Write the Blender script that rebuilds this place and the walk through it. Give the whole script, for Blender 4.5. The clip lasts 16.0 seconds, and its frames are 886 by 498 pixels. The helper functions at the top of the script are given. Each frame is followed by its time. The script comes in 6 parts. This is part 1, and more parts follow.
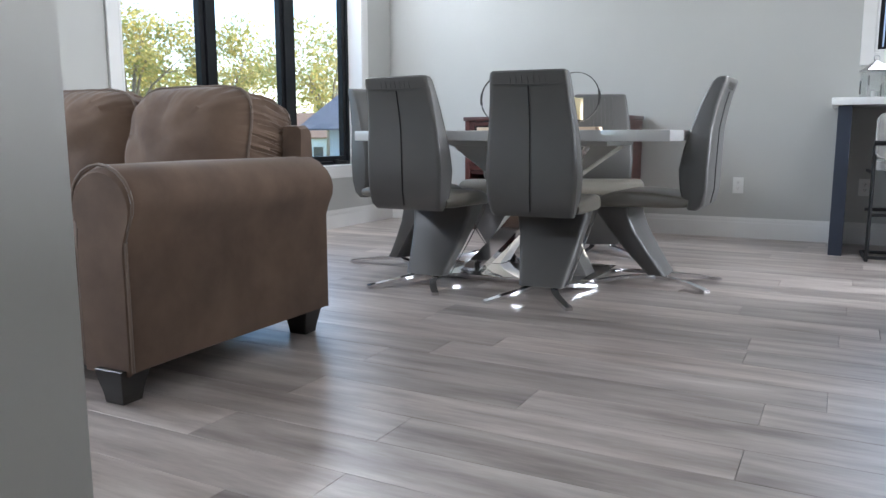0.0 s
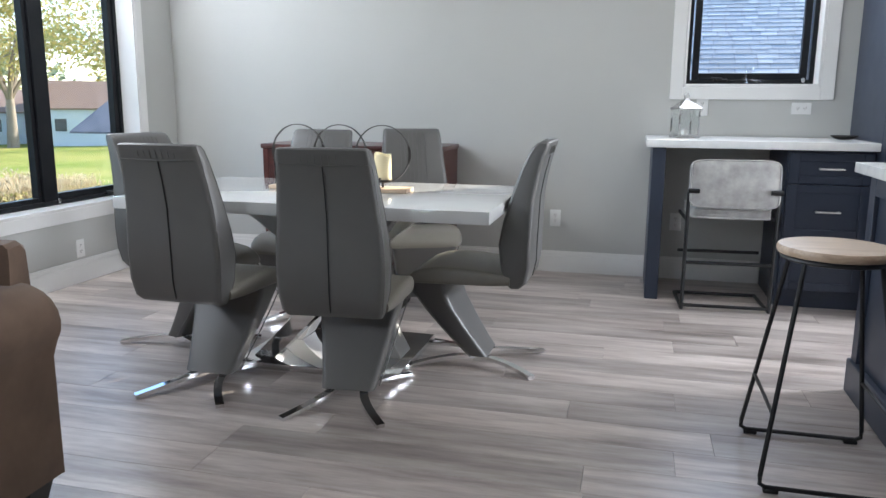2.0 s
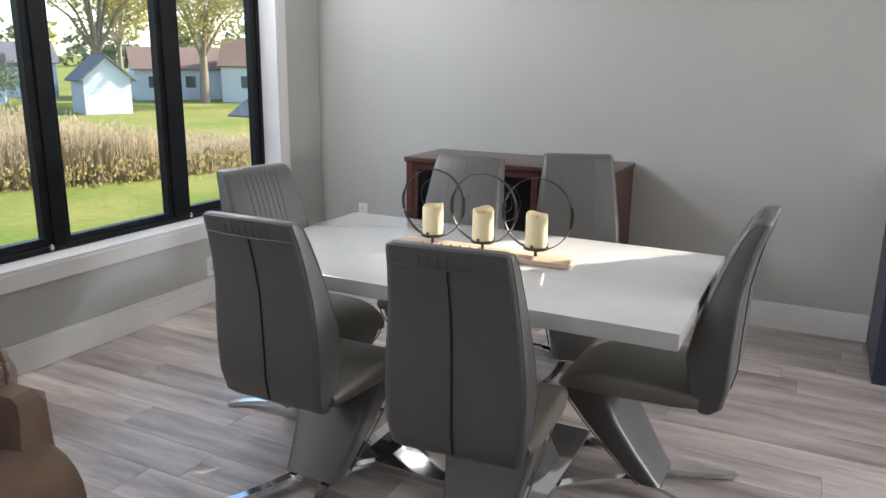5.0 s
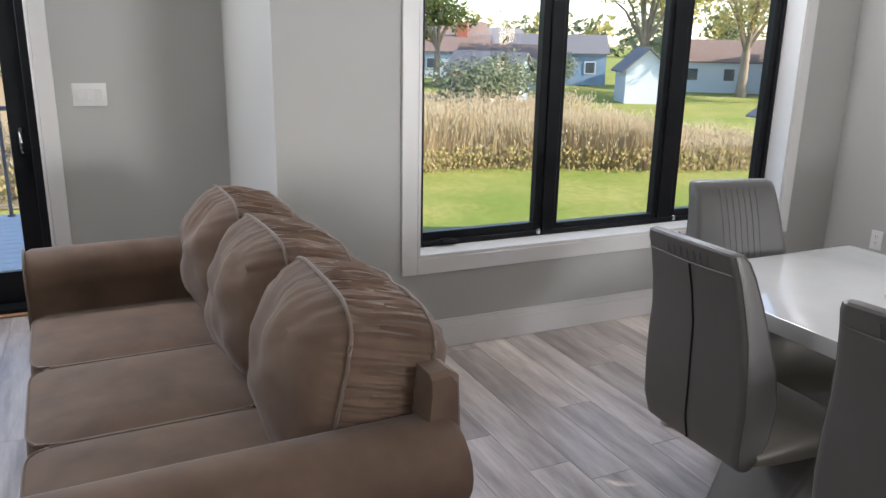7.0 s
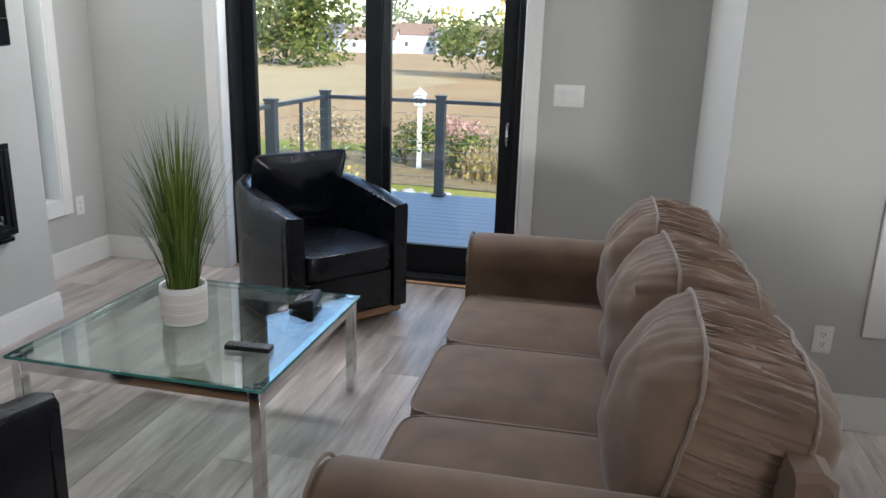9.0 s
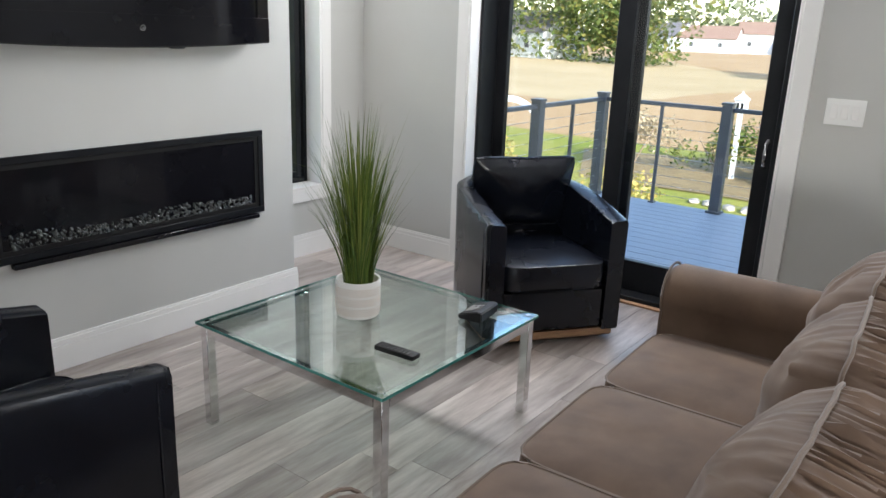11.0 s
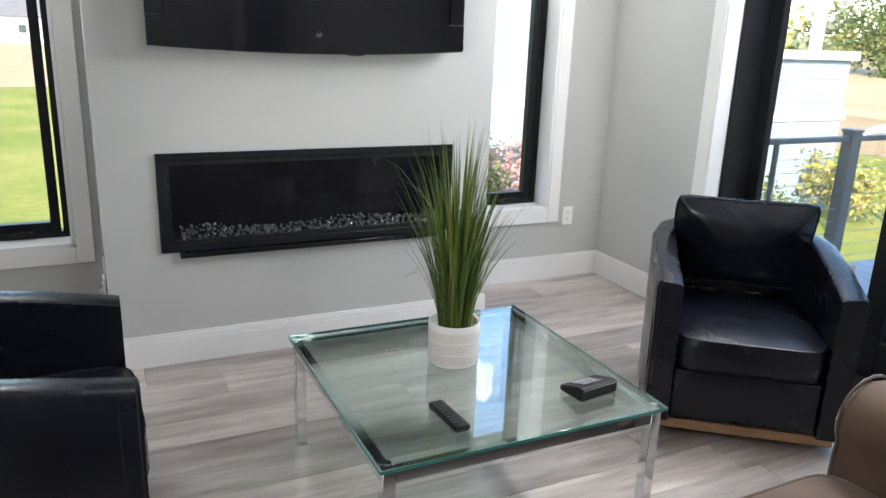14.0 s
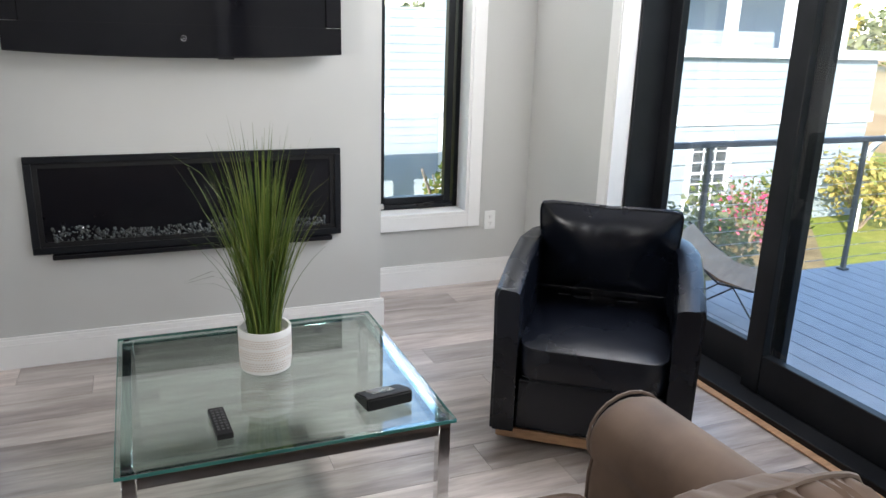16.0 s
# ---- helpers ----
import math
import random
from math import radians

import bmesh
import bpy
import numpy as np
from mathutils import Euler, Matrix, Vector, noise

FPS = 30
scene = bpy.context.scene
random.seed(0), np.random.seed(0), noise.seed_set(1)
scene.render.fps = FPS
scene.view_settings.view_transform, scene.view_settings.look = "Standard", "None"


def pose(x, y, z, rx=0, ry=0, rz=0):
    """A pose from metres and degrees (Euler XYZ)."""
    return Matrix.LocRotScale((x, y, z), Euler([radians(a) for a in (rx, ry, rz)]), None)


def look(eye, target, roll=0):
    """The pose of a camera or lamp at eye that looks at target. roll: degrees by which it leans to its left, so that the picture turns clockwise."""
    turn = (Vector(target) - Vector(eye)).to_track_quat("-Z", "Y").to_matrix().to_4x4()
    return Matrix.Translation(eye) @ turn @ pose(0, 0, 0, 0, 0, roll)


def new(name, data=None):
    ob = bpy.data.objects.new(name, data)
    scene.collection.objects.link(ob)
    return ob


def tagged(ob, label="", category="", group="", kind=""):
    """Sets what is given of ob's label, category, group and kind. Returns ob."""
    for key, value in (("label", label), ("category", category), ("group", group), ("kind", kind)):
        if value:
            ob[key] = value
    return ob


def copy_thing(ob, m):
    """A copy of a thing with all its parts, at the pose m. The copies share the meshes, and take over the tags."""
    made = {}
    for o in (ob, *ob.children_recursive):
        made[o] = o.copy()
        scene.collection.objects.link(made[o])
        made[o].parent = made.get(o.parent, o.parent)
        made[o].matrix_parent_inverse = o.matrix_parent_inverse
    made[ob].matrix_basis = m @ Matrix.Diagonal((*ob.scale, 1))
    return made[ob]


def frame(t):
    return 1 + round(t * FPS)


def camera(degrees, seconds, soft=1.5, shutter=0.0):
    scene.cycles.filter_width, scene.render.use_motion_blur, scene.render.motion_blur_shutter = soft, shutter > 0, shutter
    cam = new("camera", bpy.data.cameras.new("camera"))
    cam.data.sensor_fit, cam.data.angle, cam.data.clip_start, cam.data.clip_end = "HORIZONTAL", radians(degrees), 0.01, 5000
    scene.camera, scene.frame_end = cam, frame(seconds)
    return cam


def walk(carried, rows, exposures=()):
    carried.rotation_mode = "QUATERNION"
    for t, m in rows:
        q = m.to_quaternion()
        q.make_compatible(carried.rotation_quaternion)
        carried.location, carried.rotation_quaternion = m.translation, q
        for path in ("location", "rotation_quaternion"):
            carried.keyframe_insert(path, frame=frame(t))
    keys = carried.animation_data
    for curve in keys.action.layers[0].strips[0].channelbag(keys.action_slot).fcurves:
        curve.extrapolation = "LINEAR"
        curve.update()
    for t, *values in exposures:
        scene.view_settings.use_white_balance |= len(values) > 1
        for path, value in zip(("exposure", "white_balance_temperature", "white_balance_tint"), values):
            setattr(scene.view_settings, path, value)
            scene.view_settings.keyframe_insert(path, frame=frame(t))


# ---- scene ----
cam = camera(60.7, 16.0)

PATH = [
    (0, (0.362, 0.283, 0.739), (-0.559, 2.033, 0.441), -0.1),
    (0.5, (0.348, 0.457, 0.88), (-0.385, 2.292, 0.565), 0.1),
    (1, (0.28, 0.611, 0.968), (-0.332, 2.486, 0.633), 0.3),
    (1.5, (0.223, 0.762, 1.065), (-0.314, 2.656, 0.713), 0.4),
    (2, (0.213, 0.875, 1.153), (-0.265, 2.78, 0.774), 0.4),
    (2.5, (0.259, 1.026, 1.252), (-0.181, 2.935, 0.849), 0.5),
    (3, (0.207, 1.183, 1.331), (-0.222, 3.088, 0.898), 0.7),
    (3.2, (0.199, 1.239, 1.355), (-0.237, 3.141, 0.915), 0.7),
    (5.3, (-0.03, 1.695, 1.49), (-1.051, 3.337, 0.978), 0.9),
    (5.5, (-0.021, 1.721, 1.514), (-1.155, 3.283, 0.991), 1.0),
    (6, (-0.059, 1.823, 1.504), (-1.424, 3.187, 0.978), 1.1),
    (6.5, (-0.043, 1.869, 1.514), (-1.608, 2.995, 0.981), 1.2),
    (7, (0.01, 1.877, 1.495), (-1.736, 2.696, 0.964), 1.1),
    (7.5, (0.026, 1.908, 1.485), (-1.843, 2.384, 0.953), 1.2),
    (8, (-0.023, 2.033, 1.498), (-1.947, 2.151, 0.964), 1.4),
    (8.5, (-0.062, 2.113, 1.501), (-1.98, 1.929, 0.965), 1.5),
    (9, (-0.152, 2.167, 1.477), (-2.032, 1.748, 0.939), 1.7),
    (9.2, (-0.197, 2.196, 1.474), (-2.053, 1.677, 0.936), 1.9),
    (11.3, (-0.637, 2.569, 1.511), (-2.102, 1.332, 0.942), 2.2),
    (11.5, (-0.709, 2.592, 1.514), (-2.118, 1.291, 0.946), 2.3),
    (12, (-0.851, 2.682, 1.532), (-2.123, 1.248, 0.96), 2.5),
    (12.5, (-0.994, 2.658, 1.496), (-2.124, 1.106, 0.932), 2.3),
    (13, (-1.155, 2.627, 1.499), (-2.163, 0.993, 0.937), 2.2),
    (13.5, (-1.286, 2.642, 1.515), (-2.206, 0.961, 0.943), 2.4),
    (14, (-1.489, 2.733, 1.497), (-2.324, 1.005, 0.934), 2.2),
    (14.5, (-1.659, 2.763, 1.49), (-2.427, 1.005, 0.924), 2.1),
    (15, (-1.873, 2.769, 1.525), (-2.605, 0.997, 0.955), 2.1),
    (15.5, (-2.057, 2.876, 1.511), (-2.777, 1.096, 0.95), 1.8),
    (16, (-2.212, 3.001, 1.523), (-2.938, 1.224, 0.961), 1.7),
]
walk(cam, [(t, look(eye, target, roll)) for t, eye, target, roll in PATH],
     [(0, 1.74, 6150, 8), (3, 1.68, 6400, 8), (5.5, 1.36, 6700, 11), (7, 1.32, 6700, 12), (9, 1.16, 6600, 9), (11.5, 1.56, 6750, 9),
      (13.5, 1.66, 6650, 8), (16, 1.56, 6750, 10)])

# ---- light ----
SUN_DIR = Vector((0.66, 0.73, 0.46)).normalized()
world = bpy.data.worlds.new("world")
scene.world = world
world.use_nodes = True
wn = world.node_tree
sky = wn.nodes.new("ShaderNodeTexSky")
sky.sky_type = "NISHITA"
sky.sun_disc = False
sky.sun_elevation = math.asin(SUN_DIR.z)
sky.sun_rotation = math.atan2(SUN_DIR.x, SUN_DIR.y)
sky.air_density, sky.dust_density, sky.ozone_density = 1.0, 0.5, 2.2
wn.links.new(sky.outputs[0], wn.nodes["Background"].inputs[0])
wn.nodes["Background"].inputs[1].default_value = 0.22
sun = new("sun", bpy.data.lights.new("sun", "SUN"))
sun.data.energy, sun.data.angle, sun.data.color = 4.6, radians(0.5), (1.0, 0.92, 0.8)
sun.matrix_world = look((0, 0, 10), Vector((0, 0, 10)) - SUN_DIR)



def opening_lamp(name, at, aim, w, h, power):
    """Area lamp in an opening, added to boost the sky light that enters there."""
    lamp = new(name, bpy.data.lights.new(name, "AREA"))
    lamp.data.shape, lamp.data.size, lamp.data.size_y = "RECTANGLE", w, h
    lamp.data.energy, lamp.data.color = power, (0.91, 0.93, 1.0)
    lamp.matrix_world = look(at, Vector(at) + Vector(aim))
    return lamp


opening_lamp("window_light_dining", (-3.2, 4.44, 2.32), (1, 0, -0.6), 2.2, 0.3, 17)
opening_lamp("window_light_patio", (-4.415, 0.70, 2.26), (1, 0, -0.6), 1.8, 0.3, 23)
opening_lamp("window_light_south", (-3.74, -1.07, 2.28), (0, 1, -0.6), 0.5, 0.25, 3)
opening_lamp("window_light_south", (-1.12, -1.07, 2.28), (0, 1, -0.6), 0.5, 0.25, 6)
opening_lamp("window_light_kitchen", (0.9, 6.08, 2.26), (0, -1, -0.6), 0.7, 0.22, 4)
# Fill lamp added out of view to brighten the room from the east.
opening_lamp("unseen_fill_east", (4.19, 5.2, 1.3), (-1, 0, -0.05), 1.5, 0.75, 84)


# ---- materials ----
def material(name):
    m = bpy.data.materials.new(name)
    m.use_nodes = True
    return m, m.node_tree, m.node_tree.nodes["Principled BSDF"]


def coords(nt, scale=(1, 1, 1), source="Object", rot=(0, 0, 0)):
    tc = nt.nodes.new("ShaderNodeTexCoord")
    mp = nt.nodes.new("ShaderNodeMapping")
    mp.inputs["Scale"].default_value = scale
    mp.inputs["Rotation"].default_value = rot
    nt.links.new(tc.outputs[source], mp.inputs[0])
    return mp.outputs[0]


def noise_at(nt, vec, scale, detail=4, rough=0.55):
    n = nt.nodes.new("ShaderNodeTexNoise")
    n.inputs["Scale"].default_value, n.inputs["Detail"].default_value = scale, detail
    n.inputs["Roughness"].default_value = rough
    nt.links.new(vec, n.inputs["Vector"])
    return n.outputs["Fac"]


def ramp(nt, fac, stops):
    r = nt.nodes.new("ShaderNodeValToRGB")
    while len(r.color_ramp.elements) < len(stops):
        r.color_ramp.elements.new(0.5)
    for e, (p, c) in zip(r.color_ramp.elements, stops):
        e.position, e.color = p, (*c, 1)
    nt.links.new(fac, r.inputs[0])
    return r.outputs[0]


def mixed(nt, a, b, fac, kind="MIX"):
    m = nt.nodes.new("ShaderNodeMix")
    m.data_type, m.blend_type = "RGBA", kind
    for sock, v in ((m.inputs[0], fac), (m.inputs[6], a), (m.inputs[7], b)):
        if isinstance(v, bpy.types.NodeSocket):
            nt.links.new(v, sock)
        else:
            sock.default_value = v if not isinstance(v, tuple) else (*v, 1)
    return m.outputs[2]


def bump(nt, bsdf, height, strength, dist=0.01, prev=None):
    b = nt.nodes.new("ShaderNodeBump")
    b.inputs["Strength"].default_value, b.inputs["Distance"].default_value = strength, dist
    nt.links.new(height, b.inputs["Height"])
    if prev is not None:
        nt.links.new(prev, b.inputs["Normal"])
    nt.links.new(b.outputs[0], bsdf.inputs["Normal"])
    return b.outputs[0]


def simple(name, dark, light, rough=0.5, metal=0.0, scale=6.0, fine=120.0, relief=0.1, dist=0.002, spread=0.08, coat=0.0, sheen=0.0):
    m, nt, b = material(name)
    v = coords(nt)
    f = noise_at(nt, v, scale, 5)
    nt.links.new(ramp(nt, f, [(0.3, dark), (0.7, light)]), b.inputs["Base Color"])
    g = noise_at(nt, v, fine, 3)
    r = nt.nodes.new("ShaderNodeMapRange")
    r.inputs["To Min"].default_value, r.inputs["To Max"].default_value = max(rough - spread, 0.02), rough + spread
    nt.links.new(f, r.inputs[0])
    nt.links.new(r.outputs[0], b.inputs["Roughness"])
    b.inputs["Metallic"].default_value = metal
    b.inputs["Coat Weight"].default_value = coat
    b.inputs["Sheen Weight"].default_value = sheen
    b.inputs["Sheen Roughness"].default_value = 0.4
    if relief:
        bump(nt, b, g, relief, dist)
    return m


M = {}
M["wall"] = simple("wall_paint", (0.470, 0.470, 0.448), (0.505, 0.505, 0.482), 0.5, fine=90, relief=0.06, scale=1.2)
M["ceiling"] = simple("ceiling_paint", (0.80, 0.80, 0.79), (0.84, 0.84, 0.83), 0.8)
M["trim"] = simple("white_trim", (0.76, 0.75, 0.73), (0.81, 0.80, 0.78), 0.32, relief=0.03, scale=3)
M["black"] = simple("black_frame", (0.010, 0.011, 0.013), (0.016, 0.017, 0.019), 0.35, relief=0.03)
M["chrome"] = simple("chrome", (0.72, 0.72, 0.73), (0.80, 0.80, 0.81), 0.08, 1.0, relief=0.0, spread=0.04)
M["steel"] = simple("brushed_steel", (0.45, 0.45, 0.45), (0.55, 0.55, 0.54), 0.28, 1.0, relief=0.05)
M["blackmetal"] = simple("black_metal", (0.012, 0.012, 0.013), (0.02, 0.02, 0.021), 0.4, 0.3)
M["darkmetal"] = simple("dark_iron", (0.05, 0.045, 0.04), (0.09, 0.085, 0.08), 0.35, 0.8)
M["chairpu"] = simple("grey_leatherette", (0.082, 0.079, 0.075), (0.102, 0.098, 0.092), 0.42, fine=420, relief=0.25, dist=0.001, scale=2.5)
M["seatpu"] = simple("taupe_leatherette", (0.150, 0.136, 0.112), (0.180, 0.164, 0.136), 0.38, fine=420, relief=0.25, dist=0.001, scale=2.5)
M["leather"] = simple("black_leather", (0.003, 0.004, 0.007), (0.006, 0.008, 0.014), 0.27, fine=260, relief=0.3, dist=0.001, scale=3, spread=0.06)
M["sofa"] = simple("brown_microfibre", (0.098, 0.060, 0.040), (0.172, 0.110, 0.074), 0.85, fine=500, relief=0.2, dist=0.001, scale=5, sheen=0.14)
M["piping"] = simple("sofa_piping", (0.14, 0.10, 0.075), (0.18, 0.13, 0.10), 0.8, sheen=0.3)
M["darkwood"] = simple("dark_wood_foot", (0.012, 0.010, 0.009), (0.02, 0.017, 0.015), 0.35)
M["tablewhite"] = simple("gloss_white_lacquer", (0.60, 0.60, 0.59), (0.64, 0.64, 0.63), 0.1, relief=0, spread=0.03, coat=0.5)
M["quartz"] = simple("white_quartz", (0.72, 0.72, 0.71), (0.80, 0.80, 0.79), 0.2, scale=14, relief=0)
M["navy"] = simple("navy_cabinet", (0.022, 0.030, 0.050), (0.030, 0.038, 0.060), 0.42, relief=0.05)
M["greyvelvet"] = simple("grey_suede", (0.28, 0.27, 0.26), (0.44, 0.43, 0.41), 0.85, scale=16, fine=400, relief=0.2, dist=0.001, sheen=0.5)
M["plastic"] = simple("white_plastic", (0.76, 0.76, 0.74), (0.80, 0.80, 0.78), 0.35, relief=0)
M["blackplastic"] = simple("black_plastic", (0.012, 0.012, 0.013), (0.02, 0.02, 0.02), 0.4)
M["tvglass"] = simple("tv_panel", (0.006, 0.006, 0.008), (0.008, 0.008, 0.01), 0.06, relief=0, spread=0.02)
M["wax"] = simple("ivory_wax", (0.80, 0.68, 0.40), (0.86, 0.76, 0.50), 0.5, relief=0.1)
M["potwhite"] = simple("white_ceramic", (0.70, 0.69, 0.66), (0.76, 0.75, 0.72), 0.6)
M["bulb"] = simple("pebble_glass", (0.02, 0.022, 0.022), (0.11, 0.12, 0.12), 0.12, scale=60, relief=0)
M["deck"] = simple("grey_deck_board", (0.36, 0.37, 0.40), (0.44, 0.45, 0.48), 0.6, scale=10, relief=0.3)
M["railgrey"] = simple("grey_rail", (0.10, 0.10, 0.105), (0.13, 0.13, 0.135), 0.45)
M["greyplastic"] = simple("dark_grey_plastic", (0.05, 0.05, 0.052), (0.08, 0.08, 0.085), 0.4)
M["roof"] = simple("grey_shingle", (0.10, 0.10, 0.115), (0.20, 0.19, 0.20), 0.9, scale=8)
M["roofbrown"] = simple("brown_shingle", (0.16, 0.10, 0.08), (0.24, 0.17, 0.14), 0.9, scale=3)
M["white"] = simple("white_siding", (0.46, 0.51, 0.57), (0.56, 0.60, 0.65), 0.6, scale=0.6)
M["blueside"] = simple("pale_blue_siding", (0.24, 0.30, 0.36), (0.29, 0.35, 0.41), 0.6, scale=0.8)
M["pinkside"] = simple("pinkish_siding", (0.50, 0.36, 0.30), (0.60, 0.45, 0.38), 0.7, scale=0.8)
M["bluehouse"] = simple("blue_siding", (0.16, 0.26, 0.40), (0.22, 0.32, 0.46), 0.7, scale=0.8)
M["brick"] = simple("red_brick", (0.30, 0.10, 0.06), (0.42, 0.16, 0.10), 0.9)
M["bark"] = simple("bark", (0.16, 0.12, 0.09), (0.30, 0.25, 0.20), 0.9, scale=8, relief=0.5, dist=0.02)
for key, level in (("leather", 0.4), ("black", 0.15), ("blackplastic", 0.2), ("tvglass", 0.25), ("chairpu", 0.6)):
    M[key].node_tree.nodes["Principled BSDF"].inputs["Specular IOR Level"].default_value = level
M["winglass"] = simple("far_window_glass", (0.04, 0.05, 0.06), (0.08, 0.09, 0.10), 0.1, relief=0)


def leaf_material(name, stops, rough=0.6, through_light=0.4):
    m, nt, b = material(name)
    g = nt.nodes.new("ShaderNodeNewGeometry")
    nt.links.new(ramp(nt, g.outputs["Random Per Island"], stops), b.inputs["Base Color"])
    b.inputs["Roughness"].default_value = rough
    b.inputs["Specular IOR Level"].default_value = 0.2
    lit = nt.nodes.new("ShaderNodeBsdfTranslucent")
    nt.links.new(b.inputs["Base Color"].links[0].from_socket, lit.inputs[0])
    blend = nt.nodes.new("ShaderNodeMixShader")
    blend.inputs[0].default_value = through_light
    nt.links.new(b.outputs[0], blend.inputs[1])
    nt.links.new(lit.outputs[0], blend.inputs[2])
    nt.links.new(blend.outputs[0], nt.nodes["Material Output"].inputs[0])
    return m


M["leafy"] = leaf_material("autumn_leaves", [(0.0, (0.24, 0.27, 0.09)), (0.5, (0.42, 0.37, 0.13)), (1.0, (0.56, 0.43, 0.15))])
M["leafg"] = leaf_material("green_leaves", [(0.0, (0.05, 0.09, 0.02)), (0.6, (0.13, 0.17, 0.05)), (1.0, (0.25, 0.24, 0.07))])
M["leafd"] = leaf_material("dark_shrub_leaves", [(0.0, (0.12, 0.15, 0.09)), (1.0, (0.24, 0.27, 0.17))])
M["leafpale"] = leaf_material("pale_flower_heads", [(0.0, (0.33, 0.27, 0.17)), (1.0, (0.47, 0.41, 0.30))])
M["reed"] = leaf_material("dry_reeds", [(0.0, (0.33, 0.23, 0.13)), (0.5, (0.44, 0.33, 0.20)), (0.85, (0.48, 0.38, 0.25)), (1.0, (0.28, 0.28, 0.12))])
M["reedbase"] = leaf_material("low_weeds", [(0.0, (0.22, 0.21, 0.07)), (0.6, (0.34, 0.27, 0.12)), (1.0, (0.42, 0.35, 0.18))])
M["flower"] = leaf_material("pink_roses", [(0.0, (0.60, 0.06, 0.16)), (1.0, (0.80, 0.22, 0.35))])
M["pinkgrass"] = leaf_material("pink_grass", [(0.0, (0.50, 0.28, 0.26)), (1.0, (0.66, 0.42, 0.40))])
M["blade"] = leaf_material("grass_blades", [(0.0, (0.04, 0.075, 0.015)), (0.6, (0.10, 0.15, 0.03)), (1.0, (0.22, 0.24, 0.06))], 0.4, 0.15)


def glass(name, tint=(1, 1, 1), ior=0.04):
    """Thin pane: clear with a Fresnel gloss."""
    m = bpy.data.materials.new(name)
    m.use_nodes = True
    nt = m.node_tree
    nt.nodes.clear()
    out = nt.nodes.new("ShaderNodeOutputMaterial")
    mix = nt.nodes.new("ShaderNodeMixShader")
    lw = nt.nodes.new("ShaderNodeLayerWeight")
    lw.inputs[0].default_value = 0.5
    pw = nt.nodes.new("ShaderNodeMath")
    pw.operation, pw.inputs[1].default_value = "POWER", 5.0
    fr = nt.nodes.new("ShaderNodeMath")
    fr.operation, fr.inputs[1].default_value, fr.inputs[2].default_value = "MULTIPLY_ADD", 0.85, ior
    nt.links.new(lw.outputs["Facing"], pw.inputs[0])
    nt.links.new(pw.outputs[0], fr.inputs[0])
    tr = nt.nodes.new("ShaderNodeBsdfTransparent")
    gl = nt.nodes.new("ShaderNodeBsdfGlossy")
    tr.inputs[0].default_value = (*tint, 1)
    gl.inputs["Roughness"].default_value = 0.01
    nt.links.new(fr.outputs[0], mix.inputs[0])
    nt.links.new(tr.outputs[0], mix.inputs[1])
    nt.links.new(gl.outputs[0], mix.inputs[2])
    nt.links.new(mix.outputs[0], out.inputs[0])
    return m


M["glass"] = glass("window_glass", (0.97, 0.98, 0.98))
M["tableglass"] = glass("table_glass", (0.85, 0.94, 0.915), 0.20)
M["glassedge"] = simple("green_glass_edge", (0.03, 0.16, 0.14), (0.08, 0.26, 0.23), 0.1, relief=0)


def wood(name, c1, c2, c3, rough=0.45, scale=(1.2, 14, 14), coat=0.0, streak_mix=0.55):
    m, nt, b = material(name)
    info = nt.nodes.new("ShaderNodeObjectInfo")
    tc = nt.nodes.new("ShaderNodeTexCoord")
    add = nt.nodes.new("ShaderNodeVectorMath")
    mul = nt.nodes.new("ShaderNodeVectorMath")
    mul.operation = "MULTIPLY"
    comb = nt.nodes.new("ShaderNodeCombineXYZ")
    sc = nt.nodes.new("ShaderNodeMath")
    sc.operation, sc.inputs[1].default_value = "MULTIPLY", 37.0
    nt.links.new(info.outputs["Random"], sc.inputs[0])
    for k in range(3):
        nt.links.new(sc.outputs[0], comb.inputs[k])
    nt.links.new(tc.outputs["Object"], add.inputs[0])
    nt.links.new(comb.outputs[0], add.inputs[1])
    nt.links.new(add.outputs[0], mul.inputs[0])
    mul.inputs[1].default_value = scale
    v = mul.outputs[0]
    f = noise_at(nt, v, 1.6, 7, 0.62)
    f2 = noise_at(nt, v, 7.0, 6, 0.6)
    base = ramp(nt, f, [(0.28, c1), (0.5, c2), (0.72, c3)])
    streak = ramp(nt, f2, [(0.36, (0.62, 0.60, 0.58)), (0.55, (1, 1, 1))])
    col = mixed(nt, base, streak, streak_mix, "MULTIPLY")
    tone = ramp(nt, info.outputs["Random"], [(0.0, (0.74, 0.735, 0.73)), (0.5, (0.95, 0.95, 0.95)), (1.0, (1.16, 1.14, 1.12))])
    nt.links.new(mixed(nt, col, tone, 1.0, "MULTIPLY"), b.inputs["Base Color"])
    r = nt.nodes.new("ShaderNodeMapRange")
    r.inputs["To Min"].default_value, r.inputs["To Max"].default_value = rough - 0.05, rough + 0.1
    nt.links.new(f2, r.inputs[0])
    nt.links.new(r.outputs[0], b.inputs["Roughness"])
    b.inputs["Coat Weight"].default_value = coat
    bump(nt, b, f2, 0.12, 0.002)
    return m


